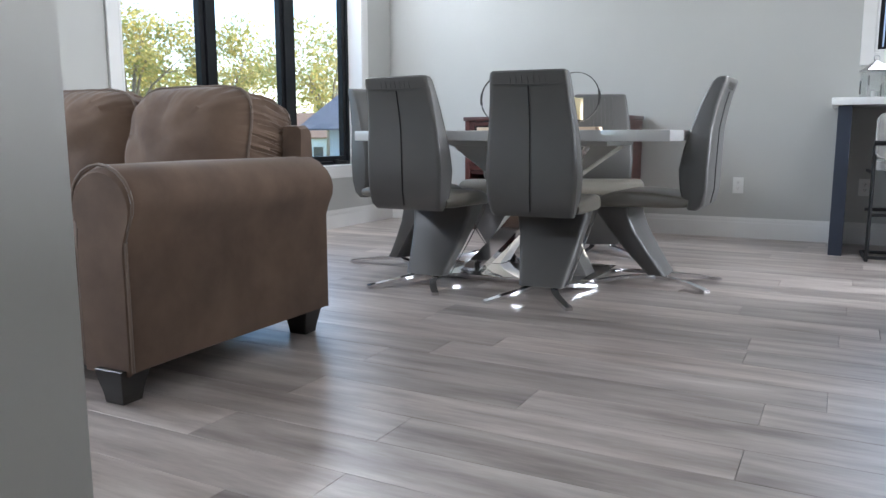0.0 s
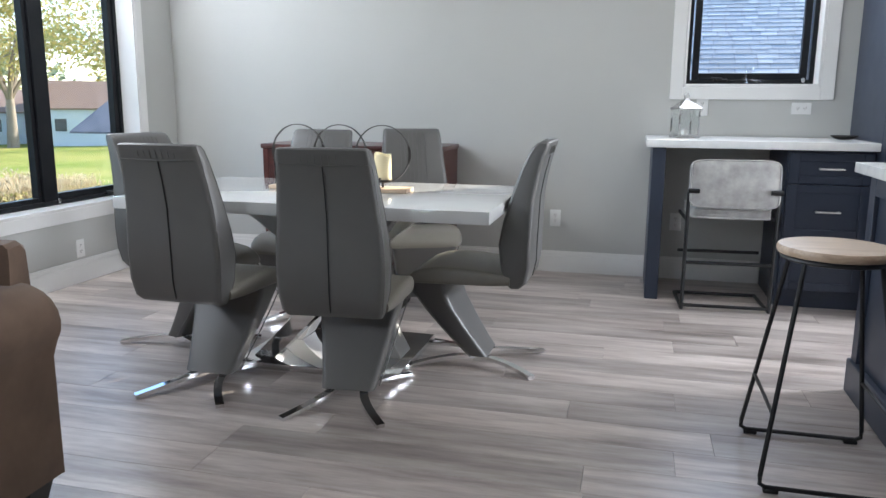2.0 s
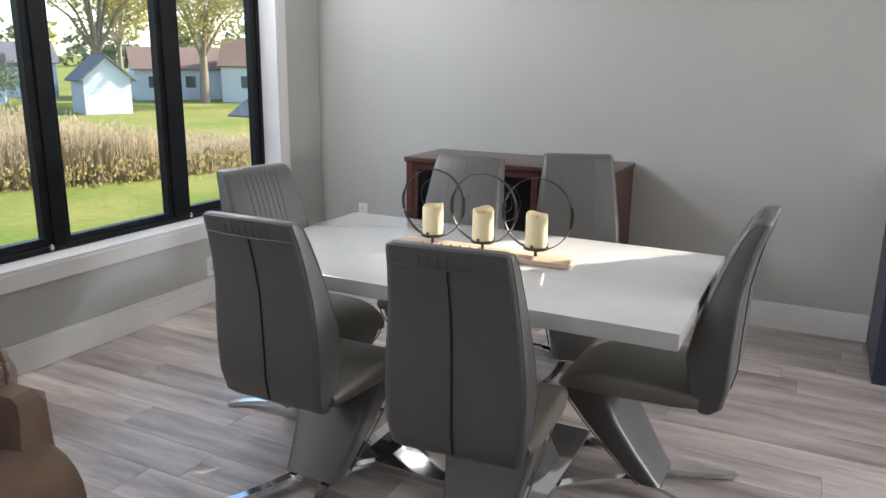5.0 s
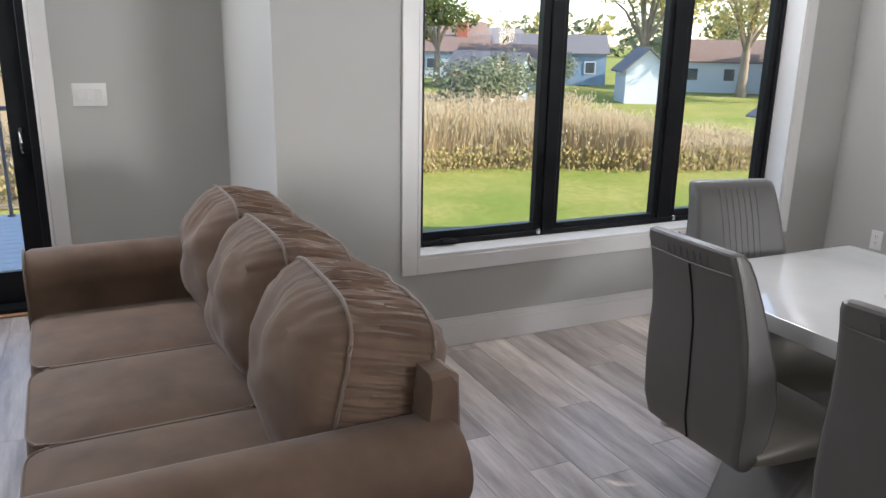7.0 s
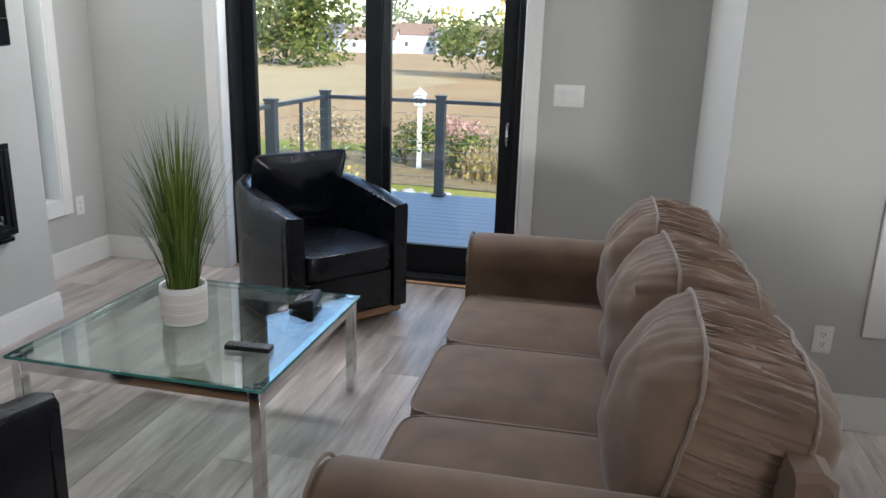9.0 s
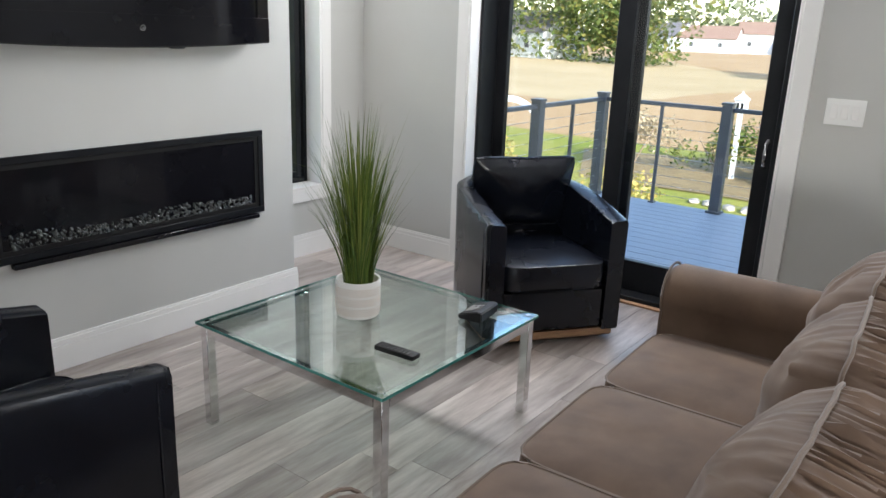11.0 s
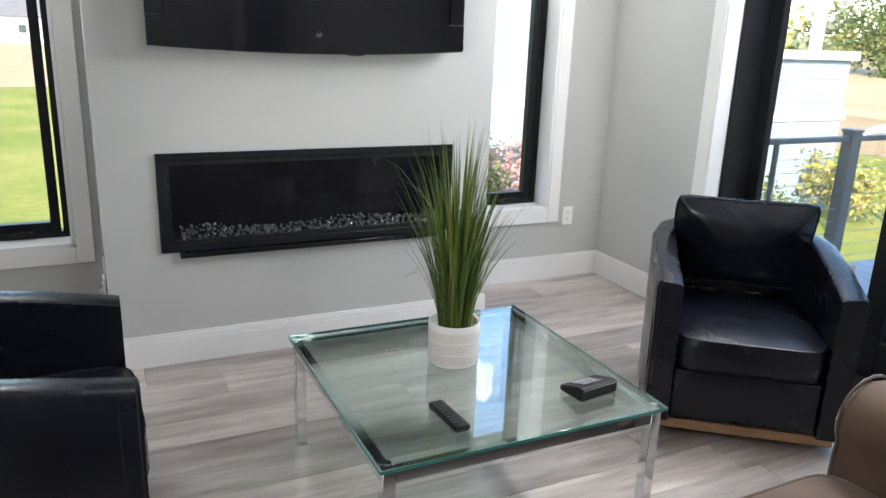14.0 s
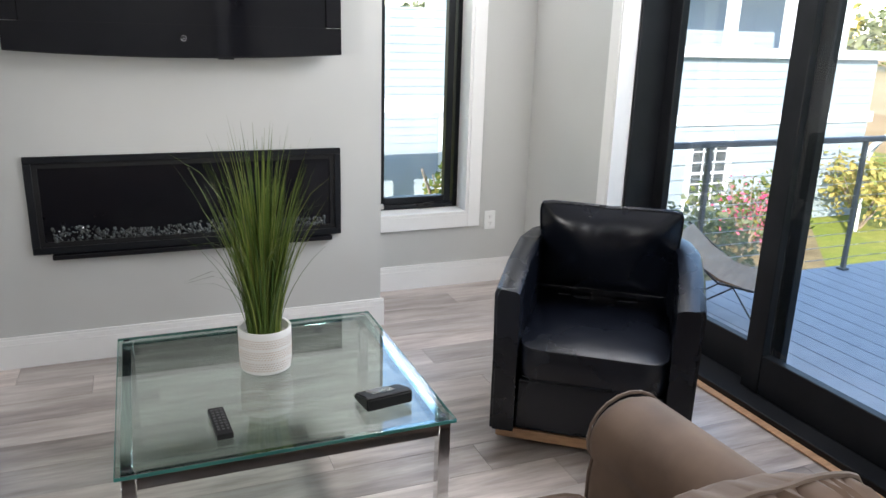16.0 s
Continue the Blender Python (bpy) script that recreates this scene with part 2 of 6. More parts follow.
M["plank"] = wood("grey_vinyl_plank", (0.205, 0.170, 0.152), (0.42, 0.368, 0.338), (0.62, 0.565, 0.525), 0.32, (0.9, 6.5, 4), streak_mix=0.32)
M["maple"] = wood("pale_maple", (0.50, 0.36, 0.25), (0.62, 0.47, 0.34), (0.68, 0.54, 0.41), 0.4, (1.5, 16, 16))
M["cherry"] = wood("dark_cherry", (0.055, 0.014, 0.012), (0.085, 0.022, 0.018), (0.12, 0.035, 0.028), 0.28, (2, 14, 14), coat=0.2)
M["oakbase"] = wood("oak_base", (0.28, 0.15, 0.08), (0.38, 0.22, 0.12), (0.46, 0.28, 0.16), 0.45, (2, 14, 14))


def ground_material():
    m, nt, b = material("ground_grass")
    v = coords(nt)
    f = noise_at(nt, v, 0.25, 6, 0.6)
    g = noise_at(nt, v, 5.0, 6, 0.7)
    green = mixed(nt, ramp(nt, f, [(0.35, (0.19, 0.24, 0.05)), (0.65, (0.33, 0.31, 0.10))]), ramp(nt, g, [(0.3, (0.55, 0.6, 0.5)), (0.7, (1.25, 1.2, 1.1))]), 0.8, "MULTIPLY")
    nt.links.new(green, b.inputs["Base Color"])
    b.inputs["Roughness"].default_value = 0.95
    b.inputs["Specular IOR Level"].default_value = 0.1
    bump(nt, b, g, 0.6, 0.05)
    return m


M["grass"] = ground_material()
M["field"] = simple("dry_field", (0.30, 0.19, 0.085), (0.38, 0.26, 0.13), 0.95, scale=0.12, fine=6, relief=0.5, dist=0.05)
M["fieldtan"] = simple("mown_field", (0.34, 0.26, 0.13), (0.42, 0.33, 0.19), 0.95, scale=0.1, fine=6, relief=0.5, dist=0.05)
M["soil"] = simple("mulch", (0.16, 0.12, 0.06), (0.26, 0.20, 0.10), 0.95, scale=3, fine=20, relief=0.5, dist=0.03)
M["stone"] = simple("pale_stone", (0.28, 0.27, 0.25), (0.40, 0.39, 0.36), 0.8, scale=4)


# ---- mesh helpers ----
def box(bm, x0, x1, y0, y1, z0, z1, bevel=0.0, seg=2):
    x0, x1 = min(x0, x1), max(x0, x1)
    y0, y1 = min(y0, y1), max(y0, y1)
    z0, z1 = min(z0, z1), max(z0, z1)
    vs = [bm.verts.new((x, y, z)) for x in (x0, x1) for y in (y0, y1) for z in (z0, z1)]
    fs = [bm.faces.new([vs[i] for i in q]) for q in ((0, 1, 3, 2), (4, 6, 7, 5), (0, 4, 5, 1), (2, 3, 7, 6), (0, 2, 6, 4), (1, 5, 7, 3))]
    if bevel:
        es = list({e for f in fs for e in f.edges})
        bmesh.ops.bevel(bm, geom=es, offset=bevel, segments=seg, affect="EDGES", profile=0.6)
    return vs


def tube(bm, pts, r, n=10, closed=False, flat=None):
    """Sweep a round (or flat=(w, h)) section along points."""
    pts = [Vector(p) for p in pts]
    rings = []
    count = len(pts)
    up = Vector((0, 0, 1))
    prev = None
    for i, p in enumerate(pts):
        a = pts[i - 1] if (i > 0 or closed) else pts[i]
        c = pts[(i + 1) % count] if (i < count - 1 or closed) else pts[i]
        d = (c - a).normalized()
        side = d.cross(up if abs(d.z) < 0.95 else Vector((0, 1, 0))).normalized()
        if prev is not None and side.dot(prev) < 0:
            side = -side
        prev = side
        w = side.cross(d).normalized()
        rad = r[i] if isinstance(r, (list, tuple)) else r
        if flat:
            ring = [p + side * (sx * flat[0] / 2) + w * (sz * flat[1] / 2) for sx, sz in ((-1, -1), (1, -1), (1, 1), (-1, 1))]
        else:
            ring = [p + (side * math.cos(t) + w * math.sin(t)) * rad for t in [2 * math.pi * k / n for k in range(n)]]
        rings.append([bm.verts.new(q) for q in ring])
    m = len(rings[0])
    for i in range(count if closed else count - 1):
        ra, rb = rings[i], rings[(i + 1) % count]
        for k in range(m):
            bm.faces.new((ra[k], ra[(k + 1) % m], rb[(k + 1) % m], rb[k]))
    if not closed:
        bm.faces.new(rings[0][::-1])
        bm.faces.new(rings[-1])


def lathe(bm, profile, n=24, at=(0, 0, 0)):
    rings = []
    for r, z in profile:
        rings.append([bm.verts.new((at[0] + r * math.cos(2 * math.pi * k / n), at[1] + r * math.sin(2 * math.pi * k / n), at[2] + z)) for k in range(n)])
    for ra, rb in zip(rings, rings[1:]):
        for k in range(n):
            bm.faces.new((ra[k], ra[(k + 1) % n], rb[(k + 1) % n], rb[k]))
    bm.faces.new(rings[0][::-1])
    bm.faces.new(rings[-1])


def loft(bm, sections, cap=True):
    rings = [[bm.verts.new(p) for p in s] for s in sections]
    m = len(rings[0])
    for ra, rb in zip(rings, rings[1:]):
        for k in range(m):
            bm.faces.new((ra[k], ra[(k + 1) % m], rb[(k + 1) % m], rb[k]))
    if cap:
        bm.faces.new(rings[0][::-1])
        bm.faces.new(rings[-1])


def pillow_shape(bm, sx, sy, sz, at=(0, 0, 0), power=4.0, puff=0.0, n=14, wrinkle=0.0, seed=0, rot=None):
    """A stuffed block: box-like outline with soft swollen faces."""
    geo = bmesh.ops.create_cube(bm, size=2)
    vs = geo["verts"]
    es = list({e for v in vs for e in v.link_edges})
    res = bmesh.ops.subdivide_edges(bm, edges=es, cuts=n, use_grid_fill=True)
    allv = list({v for v in res["geom_inner"] if isinstance(v, bmesh.types.BMVert)} | set(vs))
    for v in allv:
        p = v.co
        q = (abs(p.x) ** power + abs(p.y) ** power + abs(p.z) ** power) ** (1 / power)
        c = p / q
        f = 1 + puff * (1 - c.x * c.x) * (1 - c.z * c.z)
        c = Vector((c.x * sx / 2, c.y * sy / 2 * f, c.z * sz / 2))
        if wrinkle:
            w = noise.noise(Vector((c.x * 22 + seed, c.y * 4, c.z * 5))) * wrinkle
            w += noise.noise(Vector((c.x * 5 + seed, c.y * 5, c.z * 5 + 3))) * wrinkle * 1.4
            c += p.normalized() * w
        if rot:
            c = rot @ c
        v.co = c + Vector(at)
    return allv


def finish(name, bm, mat, smooth=True):
    me = bpy.data.meshes.new(name)
    bmesh.ops.recalc_face_normals(bm, faces=bm.faces)
    bm.to_mesh(me)
    bm.free()
    for mm in mat if isinstance(mat, (list, tuple)) else [mat]:
        me.materials.append(mm)
    if smooth:
        me.polygons.foreach_set("use_smooth", [True] * len(me.polygons))
        me.set_sharp_from_angle(angle=radians(38))
    return me


def part(name, bm, mat, parent=None, label="", at=None):
    ob = new(name, finish(name, bm, mat))
    if parent is not None:
        ob.parent = parent
    if at is not None:
        ob.matrix_basis = at
    return tagged(ob, label)


def thing(name, at, label, category, group=""):
    ob = new(name)
    ob.empty_display_size = 0.1
    ob.matrix_basis = at if isinstance(at, Matrix) else pose(*at)
    return tagged(ob, label, category, group)


def structure(name, bm, mat, label=""):
    return tagged(new(name, finish(name, bm, mat)), label, kind="structure")

# ---- the room ----
XW, XA, YN, YC, YS, YF = -3.215, -4.43, 6.092, 2.592, -1.083, -0.588
XE, YB, H = 4.2, -2.2, 2.75
T = 0.2
CX0, CX1 = -3.33, -1.527
PY = 0.765


def wall(name, axis, face, back, a0, a1, holes=()):
    """A wall with openings (a0, a1, z0, z1) cut through. axis: the one it faces along."""
    bm = bmesh.new()
    cuts = sorted(holes)
    spans, at = [], a0
    for h0, h1, z0, z1 in cuts:
        spans.append((at, h0, 0, H))
        if z0 > 0:
            spans.append((h0, h1, 0, z0))
        spans.append((h0, h1, z1, H))
        at = h1
    spans.append((at, a1, 0, H))
    for s0, s1, z0, z1 in spans:
        if axis == "x":
            box(bm, face, back, s0, s1, z0, z1)
        else:
            box(bm, s0, s1, face, back, z0, z1)
    return structure(name, bm, M["wall"])


DW = (3.252, 5.632, 0.486, 2.5)
KW = (0.497, 1.299, 1.272, 2.35)
SD = (-0.205, 1.65, 0.0, 2.42)
LW1 = (-4.022, -3.45, 0.452, 2.42)
LW2 = (-1.408, -0.838, 0.45, 2.42)
wall("wall_west", "x", XW, XW - T, YC, YN + T, [DW])
wall("wall_jog", "y", YC, YC + T, XA - T, XW - T)
wall("wall_patio", "x", XA, XA - T, YS - T, YC, [SD])
wall("wall_south", "y", YS, YS - T, XA, -0.30, [LW1, LW2])
wall("wall_north", "y", YN, YN + T, XW, XE, [KW])
# Unseen opening, added for the east lamp and kept low against sun patches.
wall("wall_east", "x", XE, XE + T, YB, YN + T, [(3.6, 6.0, 0.9, 1.7)])
wall("wall_entry", "y", YB, YB - T, -0.42, XE)
wall("wall_partition", "x", -0.30, -0.42, YB, PY)
bm = bmesh.new()
box(bm, CX0, CX1, YS + 0.001, YF, 0, H)
structure("wall_chimney", bm, M["wall"])
bm = bmesh.new()
box(bm, XA - T, XE + T, YB - T, YN + T, H, H + 0.15)
structure("ceiling", bm, M["ceiling"])
bm = bmesh.new()
box(bm, XA - T, XE + T, YB - T, YN + T, -0.25, -0.012)
structure("subfloor", bm, M["greyplastic"])


def moulding(name, lines, h=0.148, t=0.016):
    for x0, y0, x1, y1, nx, ny in lines:
        bm = bmesh.new()
        for zz0, zz1, tt in ((0, h - 0.035, t), (h - 0.035, h - 0.012, t * 0.75), (h - 0.012, h, t * 0.5)):
            if nx:
                box(bm, x0, x0 + nx * tt, y0, y1, zz0 + 0.001, zz1, 0)
            else:
                box(bm, x0, x1, y0, y0 + ny * tt, zz0 + 0.001, zz1, 0)
        structure(name, bm, M["trim"])


t = 0.016
moulding("baseboard", [
    (XW, YC - 0, XW, YN, 1, 0), (XW + t, YN, 0.31, YN, 0, -1), (0.395, YN, 1.04, YN, 0, -1), (XA + t, YC, XW, YC, 0, -1), (XA, SD[1] + 0.086, XA, YC, 1, 0),
    (XA, YS, XA, SD[0] - 0.086, 1, 0), (XA + t, YS, CX0, YS, 0, 1), (CX0, YS + t, CX0, YF, -1, 0),
    (CX0 - t, YF, CX1 + t, YF, 0, 1), (CX1, YS + t, CX1, YF, 1, 0), (CX1, YS, -0.42, YS, 0, 1),
    (-0.42, YS + t, -0.42, PY, -1, 0), (-0.30, YB, -0.30, PY, 1, 0)])


def casing(name, axis, face, n, a0, a1, z0, z1, w=0.085, sill=True, depth=0.13):
    """Flat trim round an opening, with the lining of its jambs."""
    bm = bmesh.new()
    o = face
    f = face + n * 0.018

    def b(u0, u1, v0, v1, d0, d1, bev=0.002):
        if axis == "x":
            box(bm, d0, d1, u0, u1, v0, v1, bev, 1)
        else:
            box(bm, u0, u1, d0, d1, v0, v1, bev, 1)
    g = 0.006
    b(a0 - w, a0 - g, z0 - (w if sill else 0), z1 + w, o, f)
    b(a1 + g, a1 + w, z0 - (w if sill else 0), z1 + w, o, f)
    b(a0 - g, a1 + g, z1 + g, z1 + w, o, f)
    if sill:
        b(a0 - g, a1 + g, z0 - w, z0 - g, o, f)
        b(a0 - 0.001, a1 + 0.001, z0 - g, z0 + 0.012, f - n * 0.002, o - n * depth)
    b(a0 - g + 0.001, a0 + 0.012, z0, z1, f - n * 0.002, o - n * depth)
    b(a1 - 0.012, a1 + g - 0.001, z0, z1, f - n * 0.002, o - n * depth)
    b(a0, a1, z1 - 0.012, z1 + g - 0.001, f - n * 0.002, o - n * depth)
    return structure(name, bm, M["trim"])


def window_unit(name, axis, face, n, a0, a1, z0, z1, sashes, label):
    """Black casement window: outer frame, sashes and panes. sashes: (a0, a1, opens)."""
    root = thing(name, (0, 0, 0), label, "window")
    root["kind"] = "structure"
    d0 = face - n * 0.115
    d1 = face - n * 0.185

    def bx(bm, u0, u1, v0, v1, e0, e1, bev=0.003):
        if axis == "x":
            box(bm, e0, e1, u0, u1, v0, v1, bev, 1)
        else:
            box(bm, u0, u1, e0, e1, v0, v1, bev, 1)
    bm = bmesh.new()
    w = 0.028
    bx(bm, a0, a0 + w, z0, z1, d0, d1)
    bx(bm, a1 - w, a1, z0, z1, d0, d1)
    bx(bm, a0 + w, a1 - w, z0, z0 + w, d0, d1)
    bx(bm, a0 + w, a1 - w, z1 - w, z1, d0, d1)
    for s, e in zip(sashes, sashes[1:]):
        bx(bm, s[1] - 0.012, e[0] + 0.012, z0 + w, z1 - w, d0 + n * 0.004, d1)
    part("window_frame", bm, M["black"], root)
    for s0, s1, opens in sashes:
        sash = bmesh.new()
        lo, hi = z0 + w, z1 - w
        sw = 0.042 if opens else 0.03
        sd0, sd1 = (d0 - n * 0.012, d1 + n * 0.008)
        q0, q1 = s0 + 0.012, s1 - 0.012
        bx(sash, q0, q0 + sw, lo, hi, sd0, sd1)
        bx(sash, q1 - sw, q1, lo, hi, sd0, sd1)
        bx(sash, q0 + sw, q1 - sw, lo, lo + sw, sd0, sd1)
        bx(sash, q0 + sw, q1 - sw, hi - sw, hi, sd0, sd1)
        so = part("sash", sash, M["black"], root)
        pane = bmesh.new()
        mid = (sd0 + sd1) / 2
        bx(pane, q0 + sw - 0.003, q1 - sw + 0.003, lo + sw - 0.003, hi - sw + 0.003, mid - 0.002, mid + 0.002, 0)
        po = part("pane", pane, M["glass"], so)
        po.visible_shadow = False
        if opens:
            crank = bmesh.new()
            c0 = s0 + (0.19 if opens == 1 else (s1 - s0) - 0.19)
            bx(crank, c0 - 0.045, c0 + 0.045, z0 + 0.012, z0 + 0.034, d0 + n * 0.022, d0, 0.006)
            bx(crank, c0 - 0.06, c0 + 0.01, z0 + 0.030, z0 + 0.042, d0 + n * 0.03, d0 + n * 0.012, 0.004)
            part("crank_handle", crank, M["blackplastic"], so)
            latch = bmesh.new()
            e = s1 - 0.035 if opens == 1 else s0 + 0.035
            bx(latch, e - 0.011, e + 0.011, z0 + 0.010, z0 + 0.040, d0 + n * 0.016, d0, 0.004)
            part("lock", latch, M["steel"], so)
    return root


casing("trim_dining_window", "x", XW, 1, DW[0], DW[1], DW[2], DW[3])
window_unit("window_dining", "x", XW, 1, DW[0] + 0.013, DW[1] - 0.013, DW[2] + 0.014, DW[3] - 0.013,
            [(3.283, 4.035, 1), (4.085, 4.815, 0), (4.885, 5.600, 2)], "wide black-framed casement window with three tall panes over the lawn")
casing("trim_kitchen_window", "y", YN, -1, KW[0], KW[1], KW[2], KW[3])
window_unit("window_kitchen", "y", YN, -1, KW[0] + 0.013, KW[1] - 0.013, KW[2] + 0.014, KW[3] - 0.013,
            [(KW[0] + 0.04, KW[1] - 0.04, 1)], "black-framed awning window above the desk counter")
casing("trim_south_window", "y", YS, 1, LW1[0], LW1[1], LW1[2], LW1[3])
window_unit("window_south", "y", YS, 1, LW1[0] + 0.013, LW1[1] - 0.013, LW1[2] + 0.014, LW1[3] - 0.013,
            [(LW1[0] + 0.04, LW1[1] - 0.04, 1)], "narrow black casement window beside the fireplace wall")
casing("trim_south_window", "y", YS, 1, LW2[0], LW2[1], LW2[2], LW2[3])
window_unit("window_south", "y", YS, 1, LW2[0] + 0.013, LW2[1] - 0.013, LW2[2] + 0.014, LW2[3] - 0.013,
            [(LW2[0] + 0.04, LW2[1] - 0.04, 1)], "narrow black casement window beside the fireplace wall")
casing("trim_patio_door", "x", XA, 1, SD[0], SD[1], SD[2], SD[3], sill=False, depth=0.079)


def sliding_door():
    root = thing("door_patio", (XA - 0.05, 0, 0), "black two-panel sliding glass patio door, closed", "door")
    root["kind"] = "structure"
    bm = bmesh.new()
    y0, y1, z1 = SD[0] + 0.013, SD[1] - 0.013, SD[3] - 0.013
    box(bm, -0.03, -0.25, y0, y0 + 0.02, 0.0, z1, 0.003, 1)
    box(bm, -0.03, -0.25, y1 - 0.045, y1, 0.0, z1, 0.003, 1)
    box(bm, -0.03, -0.25, y0 + 0.02, y1 - 0.045, z1 - 0.045, z1, 0.003, 1)
    box(bm, -0.03, -0.25, y0 + 0.02, y1 - 0.045, -0.01, 0.035, 0.003, 1)
    part("door_frame", bm, M["black"], root)
    for a0, a1, d, ob in ((y0 + 0.021, 0.800, -0.215, 0), (0.660, y1 - 0.046, -0.155, 1)):
        bm = bmesh.new()
        s = 0.10 if ob else 0.08
        d0, d1 = d + 0.022, d - 0.022
        box(bm, d0, d1, a0, a0 + s, 0.036, z1 - 0.046, 0.004, 1)
        box(bm, d0, d1, a1 - s, a1, 0.036, z1 - 0.046, 0.004, 1)
        box(bm, d0, d1, a0 + s, a1 - s, 0.036, 0.218, 0.004, 1)
        box(bm, d0, d1, a0 + s, a1 - s, z1 - 0.14, z1 - 0.046, 0.004, 1)
        leaf = part("sliding_panel", bm, M["black"], root)
        bm = bmesh.new()
        box(bm, d - 0.003, d + 0.003, a0 + s - 0.004, a1 - s + 0.004, 0.214, z1 - 0.137)
        pane = part("pane", bm, M["glass"], leaf)
        pane.visible_shadow = False
        if ob:
            bm = bmesh.new()
            yy = a1 - 0.048
            tube(bm, [(d0, yy, 0.86), (d0 + 0.035, yy, 0.875), (d0 + 0.042, yy, 0.93), (d0 + 0.035, yy, 0.985), (d0, yy, 1.0)], 0.008)
            part("door_handle", bm, M["steel"], leaf, "satin pull handle")
    bm = bmesh.new()
    box(bm, -0.028, 0.012, y0 + 0.002, y1 - 0.002, 0.002, 0.012, 0.003, 1)
    part("threshold", bm, M["oakbase"], root, "narrow wooden threshold strip")


sliding_door()

# ---- soft shapes ----
def outline(a, w, h, p):
    c, s = math.cos(a), math.sin(a)
    q = (abs(c) ** p + abs(s) ** p) ** (-1 / p)
    return c * q * w / 2, s * q * h / 2


def cushion(name, w, h, band, puff, at, parent, mat, pipe_mat=None, p=5.0, pinch=0.0, gather=0.0, crease=0.0, seed=0, n=112, label="", pipe_r=0.006, drop=0.0):
    """A boxed cushion: outline w by h in local x and z, its boxing along y, faces that swell by puff."""
    bm = bmesh.new()
    rows = []
    R = 9
    for side in (1, -1):
        for i in range(R):
            r = (i + 0.35) / (R - 1 + 0.35) if side == 1 else (R - 1 - i + 0.35) / (R - 1 + 0.35)
            rows.append((side, r))
    front = [q for q in rows if q[0] == 1]
    back = [q for q in rows if q[0] == -1]
    seq = [("f", r) for _, r in front] + [("b", k) for k in (0.66, 0.33, 0.0, -0.33, -0.66)] + [("k", r) for _, r in back]
    rings = []
    for kind, r in seq:
        ring = []
        for k in range(n):
            a = 2 * math.pi * k / n
            ox, oz = outline(a, w, h, p)
            tuck = 1 - pinch * (1 - abs(math.sin(2 * a)) ** 0.6)
            ox, oz = ox * tuck, oz * tuck
            sag = 1.0 - drop * max(0.0, ox / w) ** 2
            if kind == "b":
                out = 1 + 0.018 * (1 - r * r)
                g = gather * (0.5 + 0.5 * math.sin(a)) * noise.noise(Vector((a * 30 + seed, r * 0.8, 0.0)))
                l = math.hypot(ox, oz)
                f = out + g / l
                q = Vector((ox * f, r * band / 2, oz * f * sag))
            else:
                s = 1 if kind == "f" else -1
                y = band / 2 + puff * (1 - r ** 2.6) ** 0.75
                ox2, oz2 = outline(a, w, h, 2 + (p - 2) * r * r)
                ox2, oz2 = ox2 * (1 + (tuck - 1) * r), oz2 * (1 + (tuck - 1) * r)
                wr = crease * (r ** 3) * max(0.0, math.sin(a) + 0.35) * noise.noise(Vector((ox2 * r * 34 + seed, oz2 * r * 6, 1.0)))
                wr += crease * 0.9 * noise.noise(Vector((ox2 * r * 9 + seed, oz2 * r * 9, 2.0)))
                wr *= (1 - r ** 8)
                q = Vector((ox2 * r, s * (y + wr), oz2 * r * sag))
            ring.append(bm.verts.new(q))
        rings.append(ring)
    for ra, rb in zip(rings, rings[1:]):
        for k in range(n):
            bm.faces.new((ra[k], ra[(k + 1) % n], rb[(k + 1) % n], rb[k]))
    bm.faces.new(rings[0][::-1])
    bm.faces.new(rings[-1])
    body = part(name, bm, mat, parent, label, at)
    if pipe_mat:
        for s in (1, -1):
            bm = bmesh.new()
            pts = []
            for k in range(72):
                a = 2 * math.pi * k / 72
                ox, oz = outline(a, w, h, p)
                tuck = 1 - pinch * (1 - abs(math.sin(2 * a)) ** 0.6)
                ox, oz = ox * tuck, oz * tuck
                g = gather * (0.5 + 0.5 * math.sin(a)) * noise.noise(Vector((a * 4 + seed, s, 3.0)))
                sag = 1.0 - drop * max(0.0, ox / w) ** 2
                f = 1.006 + g
                pts.append((ox * f, s * (band / 2 + g * 0.4), oz * f * sag))
            tube(bm, pts, pipe_r, 6, closed=True)
            part("piping", bm, pipe_mat, body)
    return body


def rot_m(x, y, z, rx=0, ry=0, rz=0):
    return pose(x, y, z, rx, ry, rz)


